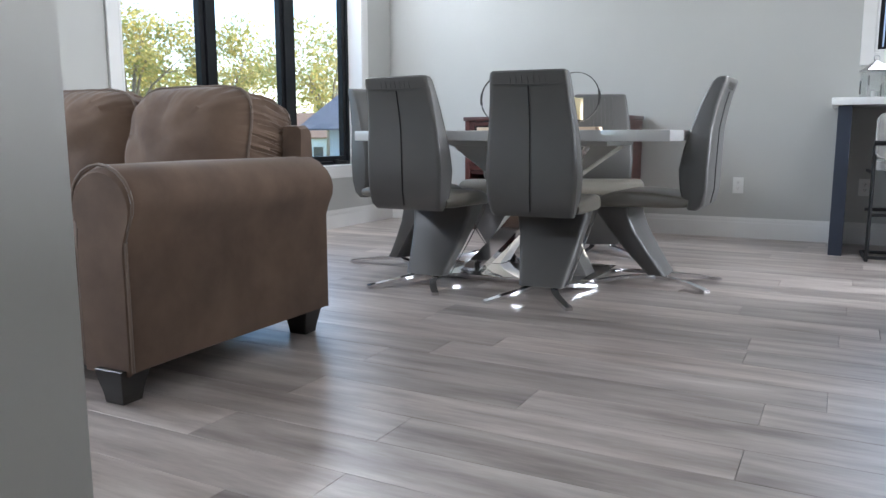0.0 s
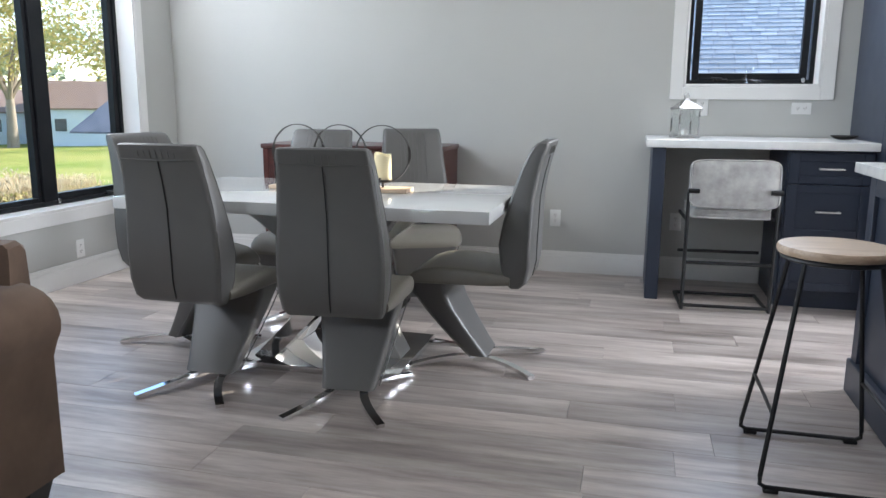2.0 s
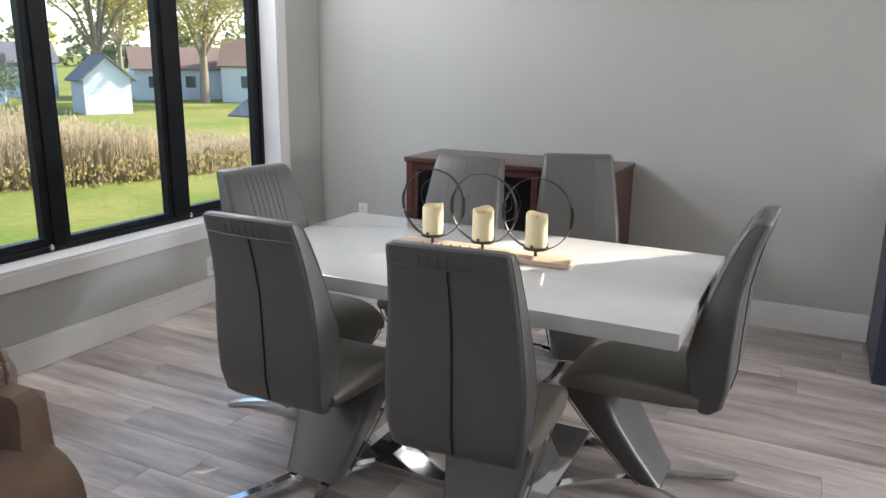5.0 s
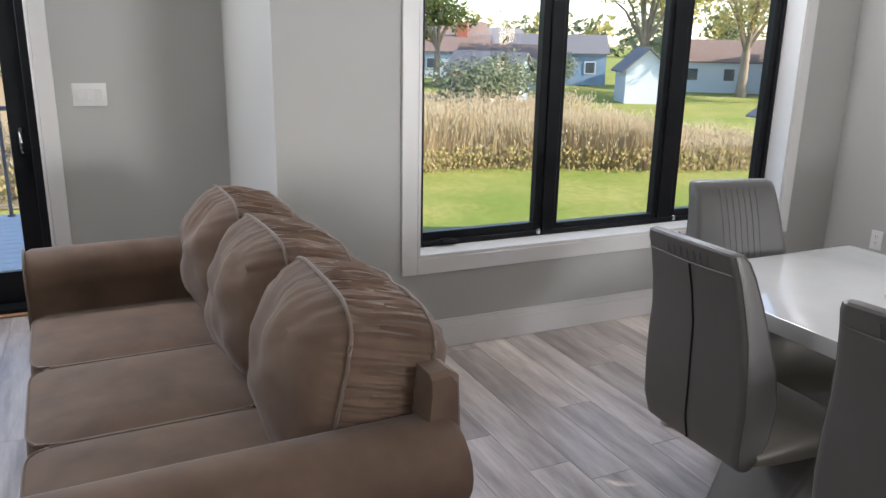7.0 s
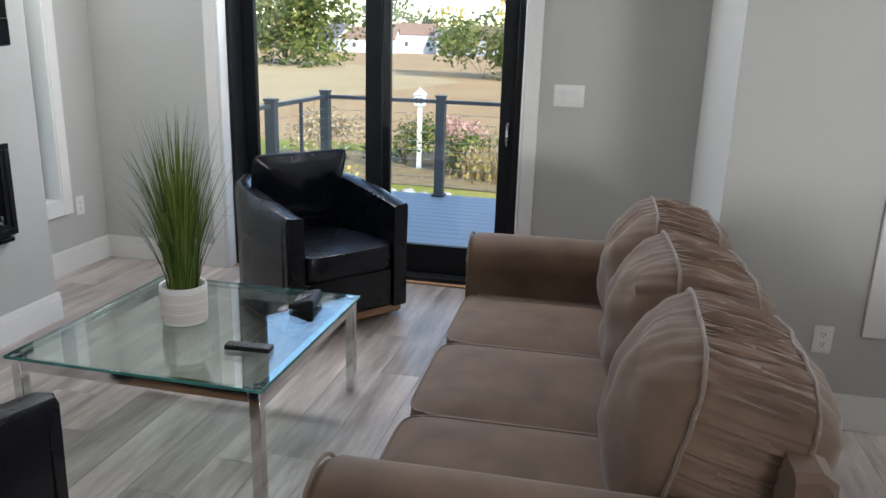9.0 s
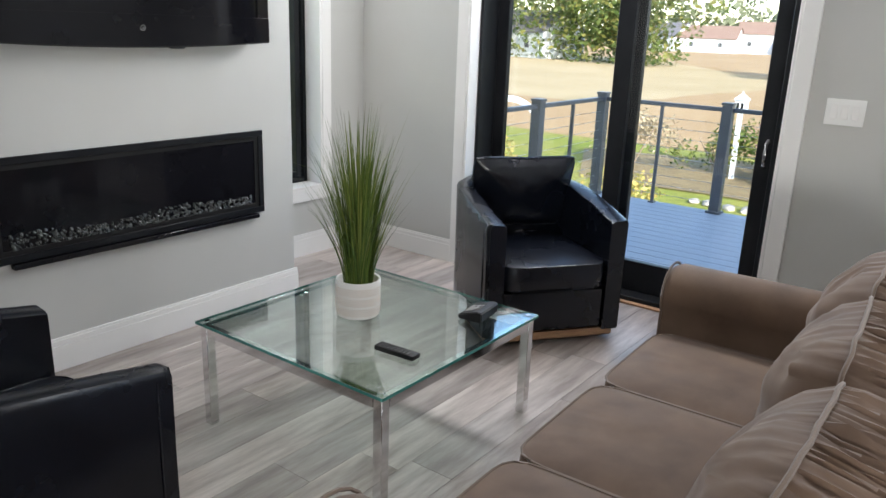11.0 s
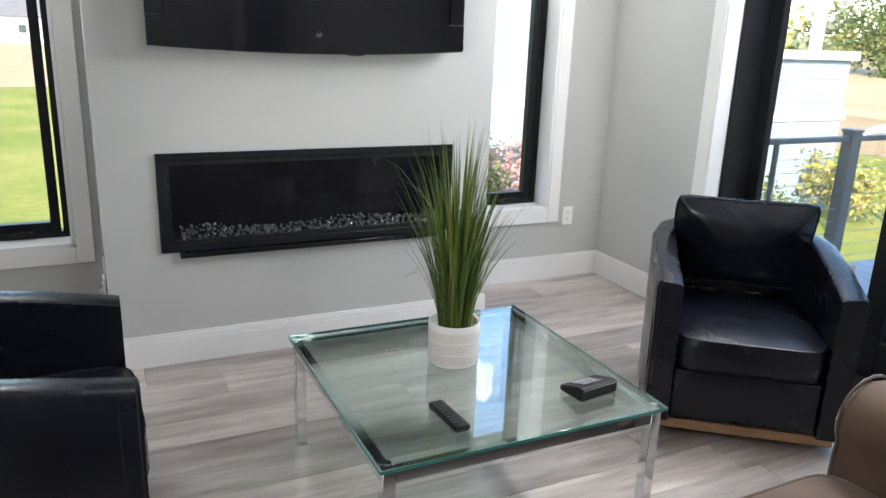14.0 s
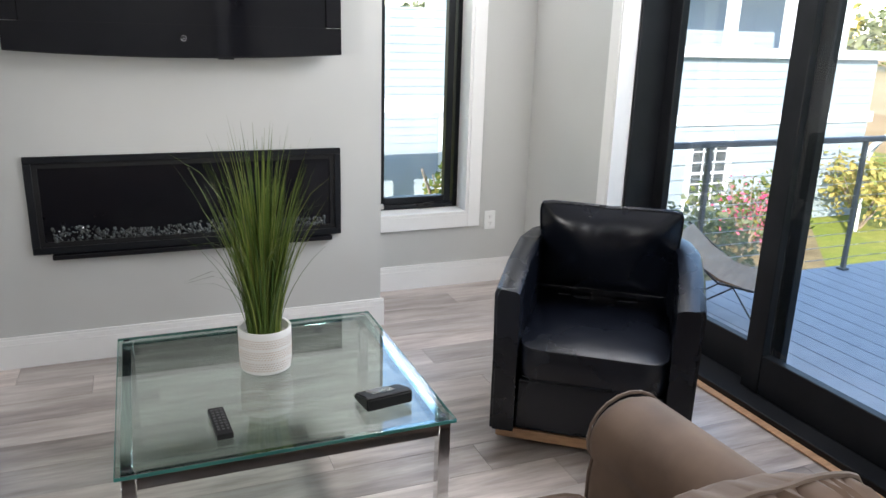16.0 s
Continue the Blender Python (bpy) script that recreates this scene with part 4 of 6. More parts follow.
# ---- dining chairs ----
def dining_chair():
    t = thing("dining_chair", (0, 0, 0), "grey leatherette cantilever dining chair with a chrome foot", "chair", "chairs round the dining table")
    prof = [(0.405, 0.205, -0.180, -0.225), (0.43, 0.213, -0.160, -0.255), (0.50, 0.224, -0.140, -0.270), (0.60, 0.229, -0.130, -0.272), (0.70, 0.224, -0.148, -0.276),
            (0.80, 0.214, -0.176, -0.280), (0.90, 0.203, -0.208, -0.298), (0.98, 0.195, -0.240, -0.318), (1.022, 0.191, -0.263, -0.333), (1.041, 0.186, -0.282, -0.337), (1.047, 0.176, -0.300, -0.331)]

    def ring(z, w, yf, yr):
        w = w * 0.915
        c = min(0.022, (yf - yr) / 2.4)
        out = []
        for cx, cy, a0 in ((w - c, yf - c, 0), (-w + c, yf - c, 90), (-w + c, yr + c, 180), (w - c, yr + c, 270)):
            for k in range(4):
                a = radians(a0 + 30 * k)
                out.append((cx + c * math.cos(a), cy + c * math.sin(a), z))
        return out
    bm = bmesh.new()
    loft(bm, [ring(*q) for q in prof])
    back = part("backrest", bm, M["chairpu"], t)
    bm = bmesh.new()
    slot = [(0.0, yr - 0.0015, z) for z, w, yf, yr in prof[1:8]]
    tube(bm, slot, 0.003, 6, flat=(0.004, 0.004))
    part("seam", bm, M["blackplastic"], back, "dark central zip seam")
    bm = bmesh.new()
    w0 = prof[8][1] * 0.915
    tube(bm, [(-w0 + 0.01, prof[8][3] + 0.011, 0.988), (0, prof[8][3] + 0.009, 0.984), (w0 - 0.01, prof[8][3] + 0.011, 0.988)], 0.002, 6)
    part("top_stitch", bm, M["chairpu"], back)
    for s in (-1, 1):
        for col, off in ((3, 0.014), (2, -0.014)):
            bm = bmesh.new()
            tube(bm, [(s * (q[1] * 0.915 - 0.002), q[col] + off, q[0]) for q in prof[1:10]], 0.0028, 6)
            part("piping", bm, M["chairpu"], back)
    bm = bmesh.new()
    for k in range(-3, 4):
        x = k * 0.026
        tube(bm, [(x, q[2] + 0.0005, q[0]) for q in prof[4:9]], 0.0017, 5)
        tube(bm, [(x, prof[8][2], prof[8][0]), (x, -0.297, 1.049), (x, prof[8][3] - 0.001, prof[8][0]), (x, -0.324, 0.99)], 0.0013, 5)
    part("channel_stitch", bm, M["chairpu"], back)
    bm = bmesh.new()
    st = [(-0.185, 0.205, 0.418, 0.462), (-0.10, 0.215, 0.412, 0.476), (0.02, 0.224, 0.412, 0.488), (0.12, 0.227, 0.410, 0.490), (0.20, 0.224, 0.408, 0.480), (0.25, 0.216, 0.405, 0.462), (0.28, 0.205, 0.402, 0.44), (0.292, 0.19, 0.404, 0.422)]
    secs = []
    for y, w, zb, zt in st:
        c = min(0.02, (zt - zb) / 2.3)
        ringp = []
        for cx, cz, a0 in ((w - c, zt - c, 0), (-w + c, zt - c, 90), (-w + c, zb + c, 180), (w - c, zb + c, 270)):
            for k in range(4):
                a = radians(a0 + 30 * k)
                ringp.append((cx + c * math.cos(a), y, cz + c * math.sin(a)))
        secs.append(ringp)
    loft(bm, secs)
    part("seat", bm, M["seatpu"], t, "lighter taupe leatherette seat")
    bm = bmesh.new()
    lg = [(0.405, 0.287, 0.115, 0.195), (0.36, 0.270, 0.115, 0.188), (0.28, 0.215, 0.082, 0.170), (0.18, 0.135, 0.020, 0.148), (0.09, 0.055, -0.042, 0.128), (0.052, 0.015, -0.072, 0.120)]
    secs = []
    for z, yf, yr, w in lg:
        secs.append(ring(z, w, yf, yr))
    loft(bm, secs)
    leg = part("leg", bm, M["chairpu"], t)
    for s in (-1, 1):
        bm = bmesh.new()
        tube(bm, [(s * (w - 0.001), yf - 0.012, z) for z, yf, yr, w in lg], 0.0028, 6)
        part("piping", bm, M["chairpu"], leg)
    for s in (-1, 1):
        bm = bmesh.new()
        pts = []
        for k in range(19):
            u = -1 + 2 * k / 18
            pts.append((s * (0.062 + 0.135 * abs(u) ** 1.7), -0.01 + 0.285 * u, 0.0095 + 0.030 * (1 - u * u)))
        tube(bm, pts, 0.01, 4, flat=(0.034, 0.016))
        bmesh.ops.bevel(bm, geom=[e for e in bm.edges if e.calc_face_angle(0) > 1.0], offset=0.002, segments=1, affect="EDGES")
        part("foot_bar", bm, M["chrome"], t, "curved chrome floor bar")
    bm = bmesh.new()
    box(bm, -0.085, 0.085, -0.06, 0.02, 0.0475, 0.053, 0.001, 1)
    part("foot_plate", bm, M["chrome"], t)
    return t


seat0 = dining_chair()
SEATS = [(-1.455, 3.595, -1, "tucked under the white table"), (-0.834, 3.562, 5, "at the white table"),
         (-1.831, 4.02, -103, "by the window"), (-1.49, 4.612, 182, "by the sideboard"),
         (-0.966, 4.985, 204, "by the sideboard")]
SHRINK = Matrix.Scale(0.957, 4)
for x, y, a, w in SEATS:
    c = copy_thing(seat0, pose(x, y, 0, 0, 0, a) @ SHRINK)
    c["label"] = "grey leatherette cantilever dining chair " + w
seat0.matrix_basis = pose(-0.44, 4.125, 0, 0, 0, 89) @ SHRINK
seat0["label"] = "grey leatherette cantilever dining chair at the table end"


def dining_table():
    x0, x1, y0, y1, h = -1.895, -0.293, 3.588, 4.513, 0.76
    t = thing("dining_table", (0, 0, 0), "glossy white rectangular dining table on a chrome-plated crossed pedestal", "dining table")
    bm = bmesh.new()
    box(bm, x0, x1, y0, y1, h - 0.05, h, 0.003, 2)
    part("tabletop", bm, M["tablewhite"], t)
    bm = bmesh.new()
    box(bm, -1.55, -0.62, 3.80, 4.29, h - 0.075, h - 0.0505, 0.002, 1)
    part("underframe", bm, M["tablewhite"], t)
    bm = bmesh.new()
    box(bm, -1.45, -0.70, 3.75, 4.355, 0.0, 0.03, 0.004, 2)
    part("base_plate", bm, M["chrome"], t, "mirror-polished base plate")
    cx = -1.08
    for s, ya, yb, m, ta, tb in ((1, 3.83, 3.95, "chrome", 0.05, 0.06), (-1, 3.955, 4.10, "tablewhite", 0.06, 0.17), (1, 4.105, 4.25, "tablewhite", 0.06, 0.17)):
        bm = bmesh.new()
        a, b = cx - s * 0.27, cx + s * 0.30
        secs = []
        for u in (0.0, 0.25, 0.5, 0.75, 1.0):
            mid = a + (b - a) * (u + 0.06 * math.sin(u * math.pi) * (1 if m == "chrome" else -2))
            tk = ta + (tb - ta) * u * u
            secs.append([(mid + q, y, 0.031 + (0.7535 - 0.0755) * u) for q, y in ((-tk, ya), (tk, ya), (tk, yb), (-tk, yb))])
        loft(bm, secs)
        part("pedestal_arm", bm, M[m], t, "polished chrome slanting arm" if m == "chrome" else "white lacquered slanting arm")


dining_table()


def candle_holder():
    t = thing("candle_holder", (-1.078, 4.095, 0.761, 0, 0, 0), "wooden centrepiece board with three metal rings for candles", "candle holder")
    bm = bmesh.new()
    box(bm, -0.33, 0.33, -0.058, 0.058, 0, 0.018, 0.003, 2)
    part("board", bm, M["maple"], t, "pale wooden board")
    for cx in (-0.203, 0.0, 0.203):
        bm = bmesh.new()
        r = 0.126
        tube(bm, [(cx + r * math.cos(a), 0.0, 0.041 + r + r * math.sin(a)) for a in [2 * math.pi * k / 56 for k in range(56)]], 0.005, 4, closed=True, flat=(0.012, 0.0035))
        ring = part("ring", bm, M["darkmetal"], t, "flat dark metal ring")
        bm = bmesh.new()
        lathe(bm, [(0.006, 0.018), (0.006, 0.043)], 10, (cx, 0, 0.0))
        lathe(bm, [(0.042, 0.044), (0.044, 0.046), (0.044, 0.054), (0.041, 0.0542), (0.041, 0.048)], 24, (cx, 0, 0))
        for k in range(3):
            a = k * 2.094 + 0.5
            box(bm, cx + 0.039 * math.cos(a) - 0.004, cx + 0.039 * math.cos(a) + 0.004, 0.039 * math.sin(a) - 0.004, 0.039 * math.sin(a) + 0.004, 0.048, 0.064)
        part("cup", bm, M["darkmetal"], ring)
    for i, cx in enumerate((-0.203, 0.0, 0.203)):
        c = thing("candle", (-1.078 + cx, 4.095, 0.761 + 0.0545, 0, 0, i * 60), "ivory wax pillar candle with a wavy melted rim", "candle", "candles on the centrepiece")
        bm = bmesh.new()
        n = 28
        hh = (0.106, 0.110, 0.112)[i]
        rings = []
        for r, z, wv in ((0.038, 0.0, 0), (0.0385, 0.004, 0), (0.0385, hh - 0.008, 0.3), (0.0375, hh, 1), (0.033, hh - 0.001, 1), (0.031, hh - 0.016, 0.3), (0.002, hh - 0.018, 0)):
            rings.append([bm.verts.new((r * math.cos(2 * math.pi * k / n), r * math.sin(2 * math.pi * k / n), z + wv * 0.006 * math.sin(2 * math.pi * k / n + 1) + wv * 0.003 * math.sin(6 * math.pi * k / n))) for k in range(n)])
        for ra, rb in zip(rings, rings[1:]):
            for k in range(n):
                bm.faces.new((ra[k], ra[(k + 1) % n], rb[(k + 1) % n], rb[k]))
        bm.faces.new(rings[0][::-1])
        bm.faces.new(rings[-1])
        part("wax", bm, M["wax"], c)
        bm = bmesh.new()
        tube(bm, [(0, 0, hh - 0.018), (0.001, 0, hh - 0.006)], 0.0012, 6)
        part("wick", bm, M["blackplastic"], c)


candle_holder()


def sideboard():
    x0, x1, y0, y1, h = -2.245, -0.980, 5.575, 6.070, 0.875
    t = thing("sideboard", (0, 0, 0), "dark cherry wood sideboard with fretted glass doors against the wall", "sideboard")
    bm = bmesh.new()
    box(bm, x0, x1, y0, y1, h - 0.03, h, 0.004, 2)
    part("top", bm, M["cherry"], t)
    for a in (x0 + 0.01, x1 - 0.05):
        bm = bmesh.new()
        box(bm, a, a + 0.04, y0 + 0.01, y1, 0.0, h - 0.031, 0.003, 1)
        part("side_panel", bm, M["cherry"], t)
    bm = bmesh.new()
    box(bm, x0 + 0.051, x1 - 0.051, y1 - 0.02, y1 - 0.001, 0.06, h - 0.031)
    part("back_panel", bm, M["darkwood"], t)
    for z in (0.08, 0.44):
        bm = bmesh.new()
        box(bm, x0 + 0.051, x1 - 0.051, y0 + 0.03, y1 - 0.021, z, z + 0.025)
        part("shelf", bm, M["cherry"], t)
    for a in (x0 + 0.385, x1 - 0.425):
        bm = bmesh.new()
        box(bm, a, a + 0.04, y0 + 0.03, y1 - 0.021, 0.106, 0.439)
        box(bm, a, a + 0.04, y0 + 0.03, y1 - 0.021, 0.466, h - 0.031)
        part("divider", bm, M["cherry"], t)
    for a0, a1 in ((x0 + 0.053, x0 + 0.383), (x1 - 0.383, x1 - 0.053), (x0 + 0.427, x1 - 0.427)):
        bm = bmesh.new()
        z0, z1 = 0.468, h - 0.034
        w = 0.035
        yy = y0 + 0.012
        box(bm, a0, a0 + w, yy, yy + 0.018, z0, z1, 0.002, 1)
        box(bm, a1 - w, a1, yy, yy + 0.018, z0, z1, 0.002, 1)
        box(bm, a0 + w, a1 - w, yy, yy + 0.018, z0, z0 + w, 0.002, 1)
        box(bm, a0 + w, a1 - w, yy, yy + 0.018, z1 - w, z1, 0.002, 1)
        d = part("door", bm, M["cherry"], t)
        bm = bmesh.new()
        box(bm, a0 + w, a1 - w, yy + 0.010, yy + 0.013, z0 + w, z1 - w)
        part("pane", bm, M["tvglass"], d, "dark glass pane")
        bm = bmesh.new()
        cx, cz = (a0 + a1) / 2, (z0 + z1) / 2
        for r in (0.06, 0.11):
            tube(bm, [(cx + r * math.cos(k * math.pi / 16), yy + 0.008, cz + r * math.sin(k * math.pi / 16)) for k in range(32)], 0.003, 6, closed=True)
        part("fretwork", bm, M["darkmetal"], d)
    bm = bmesh.new()
    box(bm, x0 + 0.06, x0 + 0.375, y0 + 0.035, y0 + 0.05, 0.12, 0.40)
    part("lower_panel", bm, M["maple"], t, "golden wooden inner panel")


sideboard()


# ---- kitchen side ----
def desk():
    bm = bmesh.new()
    box(bm, 0.277, 1.497, 5.42, 6.088, 0.911, 0.955, 0.003, 2)
    c = thing("desk_counter", (0, 0, 0), "white quartz desk countertop under the kitchen window", "countertop")
    part("slab", bm, M["quartz"], c)
    t = thing("desk_end_panel", (0, 0, 0), "navy blue painted end panel holding up the desk top", "panel")
    bm = bmesh.new()
    box(bm, 0.313, 0.390, 5.478, 6.075, 0.0, 0.910, 0.003, 1)
    part("panel", bm, M["navy"], t)
    t = thing("drawer_unit", (0, 0, 0), "navy blue shaker drawer unit with three drawers and steel pulls", "cabinet")
    x0, x1, yf = 1.045, 1.497, 5.475
    bm = bmesh.new()
    box(bm, x0, x1, yf + 0.022, 6.075, 0.1, 0.910, 0.002, 1)
    part("body", bm, M["navy"], t)
    bm = bmesh.new()
    box(bm, x0 + 0.0, x1, yf + 0.05, 6.07, 0.0, 0.0995)
    part("toe_kick", bm, M["navy"], t)
    for z0, z1 in ((0.722, 0.892), (0.419, 0.716), (0.112, 0.413)):
        bm = bmesh.new()
        a0, a1 = x0 + 0.012, x1 - 0.004
        r = 0.055
        box(bm, a0, a0 + r, yf, yf + 0.02, z0, z1, 0.002, 1)
        box(bm, a1 - r, a1, yf, yf + 0.02, z0, z1, 0.002, 1)
        box(bm, a0 + r, a1 - r, yf, yf + 0.02, z0, z0 + r * 0.8, 0.002, 1)
        box(bm, a0 + r, a1 - r, yf, yf + 0.02, z1 - r * 0.8, z1, 0.002, 1)
        box(bm, a0 + r - 0.002, a1 - r + 0.002, yf + 0.010, yf + 0.0195, z0 + 0.03, z1 - 0.03)
        d = part("drawer", bm, M["navy"], t)
        bm = bmesh.new()
        cx, cz = (a0 + a1) / 2, (z0 + z1) / 2 + 0.0
        tube(bm, [(cx - 0.065, yf - 0.028, cz), (cx + 0.065, yf - 0.028, cz)], 0.0055, 8)
        for s in (-0.058, 0.058):
            tube(bm, [(cx + s, yf - 0.028, cz), (cx + s, yf + 0.001, cz)], 0.006, 8)
        part("handle", bm, M["steel"], d, "brushed steel bar pull")
    t = thing("tall_cabinet", (0, 0, 0), "tall navy blue cabinet panel beside the refrigerator", "cabinet")
    bm = bmesh.new()
    box(bm, 1.500, 1.550, 5.36, 6.088, 0.0, 2.4, 0.002, 1)
    part("panel", bm, M["navy"], t)
    bm = bmesh.new()
    box(bm, 1.498, 1.552, 5.340, 5.3595, 0.0, 2.4, 0.002, 1)
    part("face_frame", bm, M["navy"], t)
    bm = bmesh.new()
    box(bm, 1.4985, 1.4998, 5.42, 5.48, 0.96, 2.38)
    part("side_stile", bm, M["navy"], t)
    t = thing("refrigerator", (0, 0, 0), "large stainless steel refrigerator", "refrigerator")
    bm = bmesh.new()
    box(bm, 1.565, 2.47, 5.36, 6.07, 0.02, 1.80, 0.006, 2)
    part("body", bm, M["blackplastic"], t)
    for a, b in ((1.568, 2.015), (2.02, 2.467)):
        bm = bmesh.new()
        box(bm, a, b, 5.28, 5.358, 0.72, 1.795, 0.006, 2)
        d = part("door", bm, M["steel"], t)
        bm = bmesh.new()
        hx = b - 0.05 if a < 1.9 else a + 0.05
        tube(bm, [(hx, 5.281, 0.85), (hx, 5.23, 0.87), (hx, 5.23, 1.62), (hx, 5.281, 1.64)], 0.01, 8)
        part("handle", bm, M["steel"], d)
    bm = bmesh.new()
    box(bm, 1.568, 2.467, 5.28, 5.358, 0.06, 0.71, 0.006, 2)
    part("freezer_drawer", bm, M["steel"], t)


desk()


def island():
    c = thing("island_counter", (0, 0, 0), "white quartz kitchen island countertop", "countertop")
    bm = bmesh.new()
    box(bm, 1.068, 2.20, 1.85, 4.213, 0.894, 0.934, 0.003, 2)
    part("slab", bm, M["quartz"], c)
    t = thing("kitchen_island", (0, 0, 0), "navy blue painted kitchen island with panelled sides", "kitchen island")
    bm = bmesh.new()
    box(bm, 1.130, 2.15, 1.90, 4.14, 0.0, 0.893, 0.003, 1)
    part("body", bm, M["navy"], t)
    bm = bmesh.new()
    box(bm, 1.100, 1.1295, 1.88, 4.155, 0.0, 0.14, 0.004, 1)
    part("base_board", bm, M["navy"], t)
    for y in (1.90, 2.65, 3.35, 4.07):
        bm = bmesh.new()
        box(bm, 1.112, 1.1295, y, y + 0.07, 0.141, 0.8835, 0.002, 1)
        part("stile", bm, M["navy"], t)
    bm = bmesh.new()
    box(bm, 1.112, 1.1295, 1.971, 4.069, 0.815, 0.8835, 0.002, 1)
    part("rail", bm, M["navy"], t)


island()


def round_stool():
    t = thing("bar_stool", (0.828, 3.385, 0), "round pale wooden stool with thin black wire legs", "stool")
    bm = bmesh.new()
    lathe(bm, [(0.155, 0.703), (0.163, 0.705), (0.168, 0.713), (0.168, 0.723), (0.163, 0.731), (0.150, 0.733), (0.02, 0.7325)], 48)
    part("seat", bm, M["maple"], t, "round pale maple seat")
    bm = bmesh.new()
    tube(bm, [(0.15 * math.cos(a), 0.15 * math.sin(a), 0.694) for a in [k * math.pi / 20 for k in range(40)]], 0.0075, 8, closed=True)
    part("seat_ring", bm, M["blackmetal"], t)
    for s in (-1, 1):
        bm = bmesh.new()
        pts = [(-0.105, s * 0.105, 0.69), (-0.195, s * 0.215, 0.05), (-0.195, s * 0.218, 0.026), (-0.178, s * 0.218, 0.0165), (0.178, s * 0.218, 0.0165), (0.195, s * 0.218, 0.026), (0.195, s * 0.215, 0.05), (0.105, s * 0.105, 0.69)]
        tube(bm, pts, 0.0075, 8)
        part("leg_loop", bm, M["blackmetal"], t)
        for x in (-0.163, 0.163):
            bm = bmesh.new()
            box(bm, x - 0.022, x + 0.022, s * 0.218 - 0.010, s * 0.218 + 0.010, 0.0, 0.014, 0.003, 1)
            part("floor_glide", bm, M["blackplastic"], t)
    for s in (-1, 1):
        bm = bmesh.new()
        f = 1 - 0.27
        tube(bm, [(s * 0.169, -0.183, 0.235), (s * 0.169, 0.183, 0.235)], 0.006, 8)
        part("stretcher", bm, M["blackmetal"], t)


round_stool()


def suede_stool():
    t = thing("counter_stool", (0.742, 5.455, 0, 0, 0, 3), "grey suede counter stool with a square black metal frame", "stool")
    cushion("backrest", 0.46, 0.255, 0.03, 0.016, rot_m(0, -0.195, 0.728, -6, 0, 0), t, M["greyvelvet"], M["greyvelvet"], p=9, crease=0.004, seed=4, pipe_r=0.005)
    cushion("seat", 0.42, 0.42, 0.045, 0.02, rot_m(0, 0.03, 0.56, 90, 0, 0), t, M["greyvelvet"], M["greyvelvet"], p=9, crease=0.004, seed=5, pipe_r=0.005)
    for s in (-1, 1):
        bm = bmesh.new()
        x = s * 0.235
        tube(bm, [(s * 0.2, -0.215, 0.690), (x, -0.215, 0.690), (x, -0.19, 0.675), (x, -0.17, 0.011), (x, 0.22, 0.011)], 0.011, 8)
        tube(bm, [(x, -0.178, 0.52), (x, 0.20, 0.52)], 0.010, 8)
        part("side_frame", bm, M["blackmetal"], t)
        bm = bmesh.new()
        tube(bm, [(s * 0.185, -0.225, 0.690), (s * 0.245, -0.225, 0.690)], 0.0135, 10)
        part("arm_stub", bm, M["blackmetal"], t)
    for y, z in ((-0.175, 0.28), (0.22, 0.011), (-0.17, 0.03), (0.2, 0.28)):
        bm = bmesh.new()
        tube(bm, [(-0.234, y, z), (0, y + 0.0 * 1, z), (0.234, y, z)], 0.010, 8)
        part("crossbar", bm, M["blackmetal"], t)


suede_stool()


def lantern():
    t = thing("lantern", (0.503, 5.80, 0.956, 0, 0, 20), "small metal and glass candle lantern on the desk top", "lantern")
    r, h = 0.062, 0.168
    bm = bmesh.new()
    box(bm, -r - 0.008, r + 0.008, -r - 0.008, r + 0.008, 0, 0.012, 0.002, 1)
    part("base", bm, M["steel"], t)
    for sx in (-1, 1):
        for sy in (-1, 1):
            bm = bmesh.new()
            box(bm, sx * r - 0.004, sx * r + 0.004, sy * r - 0.004, sy * r + 0.004, 0.0125, h)
            part("post", bm, M["steel"], t)
    for a in ((-r + 0.005, r - 0.005, -r - 0.001, -r + 0.001), (-r + 0.005, r - 0.005, r - 0.001, r + 0.001), (-r - 0.001, -r + 0.001, -r + 0.005, r - 0.005), (r - 0.001, r + 0.001, -r + 0.005, r - 0.005)):
        bm = bmesh.new()
        box(bm, *a, 0.014, h - 0.001)
        part("pane", bm, M["glass"], t)
    bm = bmesh.new()
    loft(bm, [[(sx * k, sy * k, z) for sx, sy in ((-1, -1), (1, -1), (1, 1), (-1, 1))] for k, z in ((r + 0.010, h + 0.0005), (r + 0.010, h + 0.008), (0.013, h + 0.06), (0.010, h + 0.068))])
    part("roof", bm, M["steel"], t)
    bm = bmesh.new()
    tube(bm, [(0.016 * math.cos(k * math.pi / 10), 0, h + 0.082 + 0.016 * math.sin(k * math.pi / 10)) for k in range(20)], 0.002, 6, closed=True)
    part("hanging_ring", bm, M["steel"], t)
    bm = bmesh.new()
    lathe(bm, [(0.018, 0.0125), (0.018, 0.05), (0.002, 0.052)], 16)
    part("tealight", bm, M["potwhite"], t)


lantern()


def dish():
    t = thing("dish", (1.42, 5.88, 0.956), "shallow dark oval dish on the desk top", "dish")
    bm = bmesh.new()
    lathe(bm, [(0.03, 0), (0.05, 0.004), (0.075, 0.018), (0.078, 0.024), (0.074, 0.024), (0.05, 0.010), (0.002, 0.007)], 30)
    for v in bm.verts:
        v.co.y *= 0.6
    part("bowl", bm, M["darkmetal"], t)


dish()


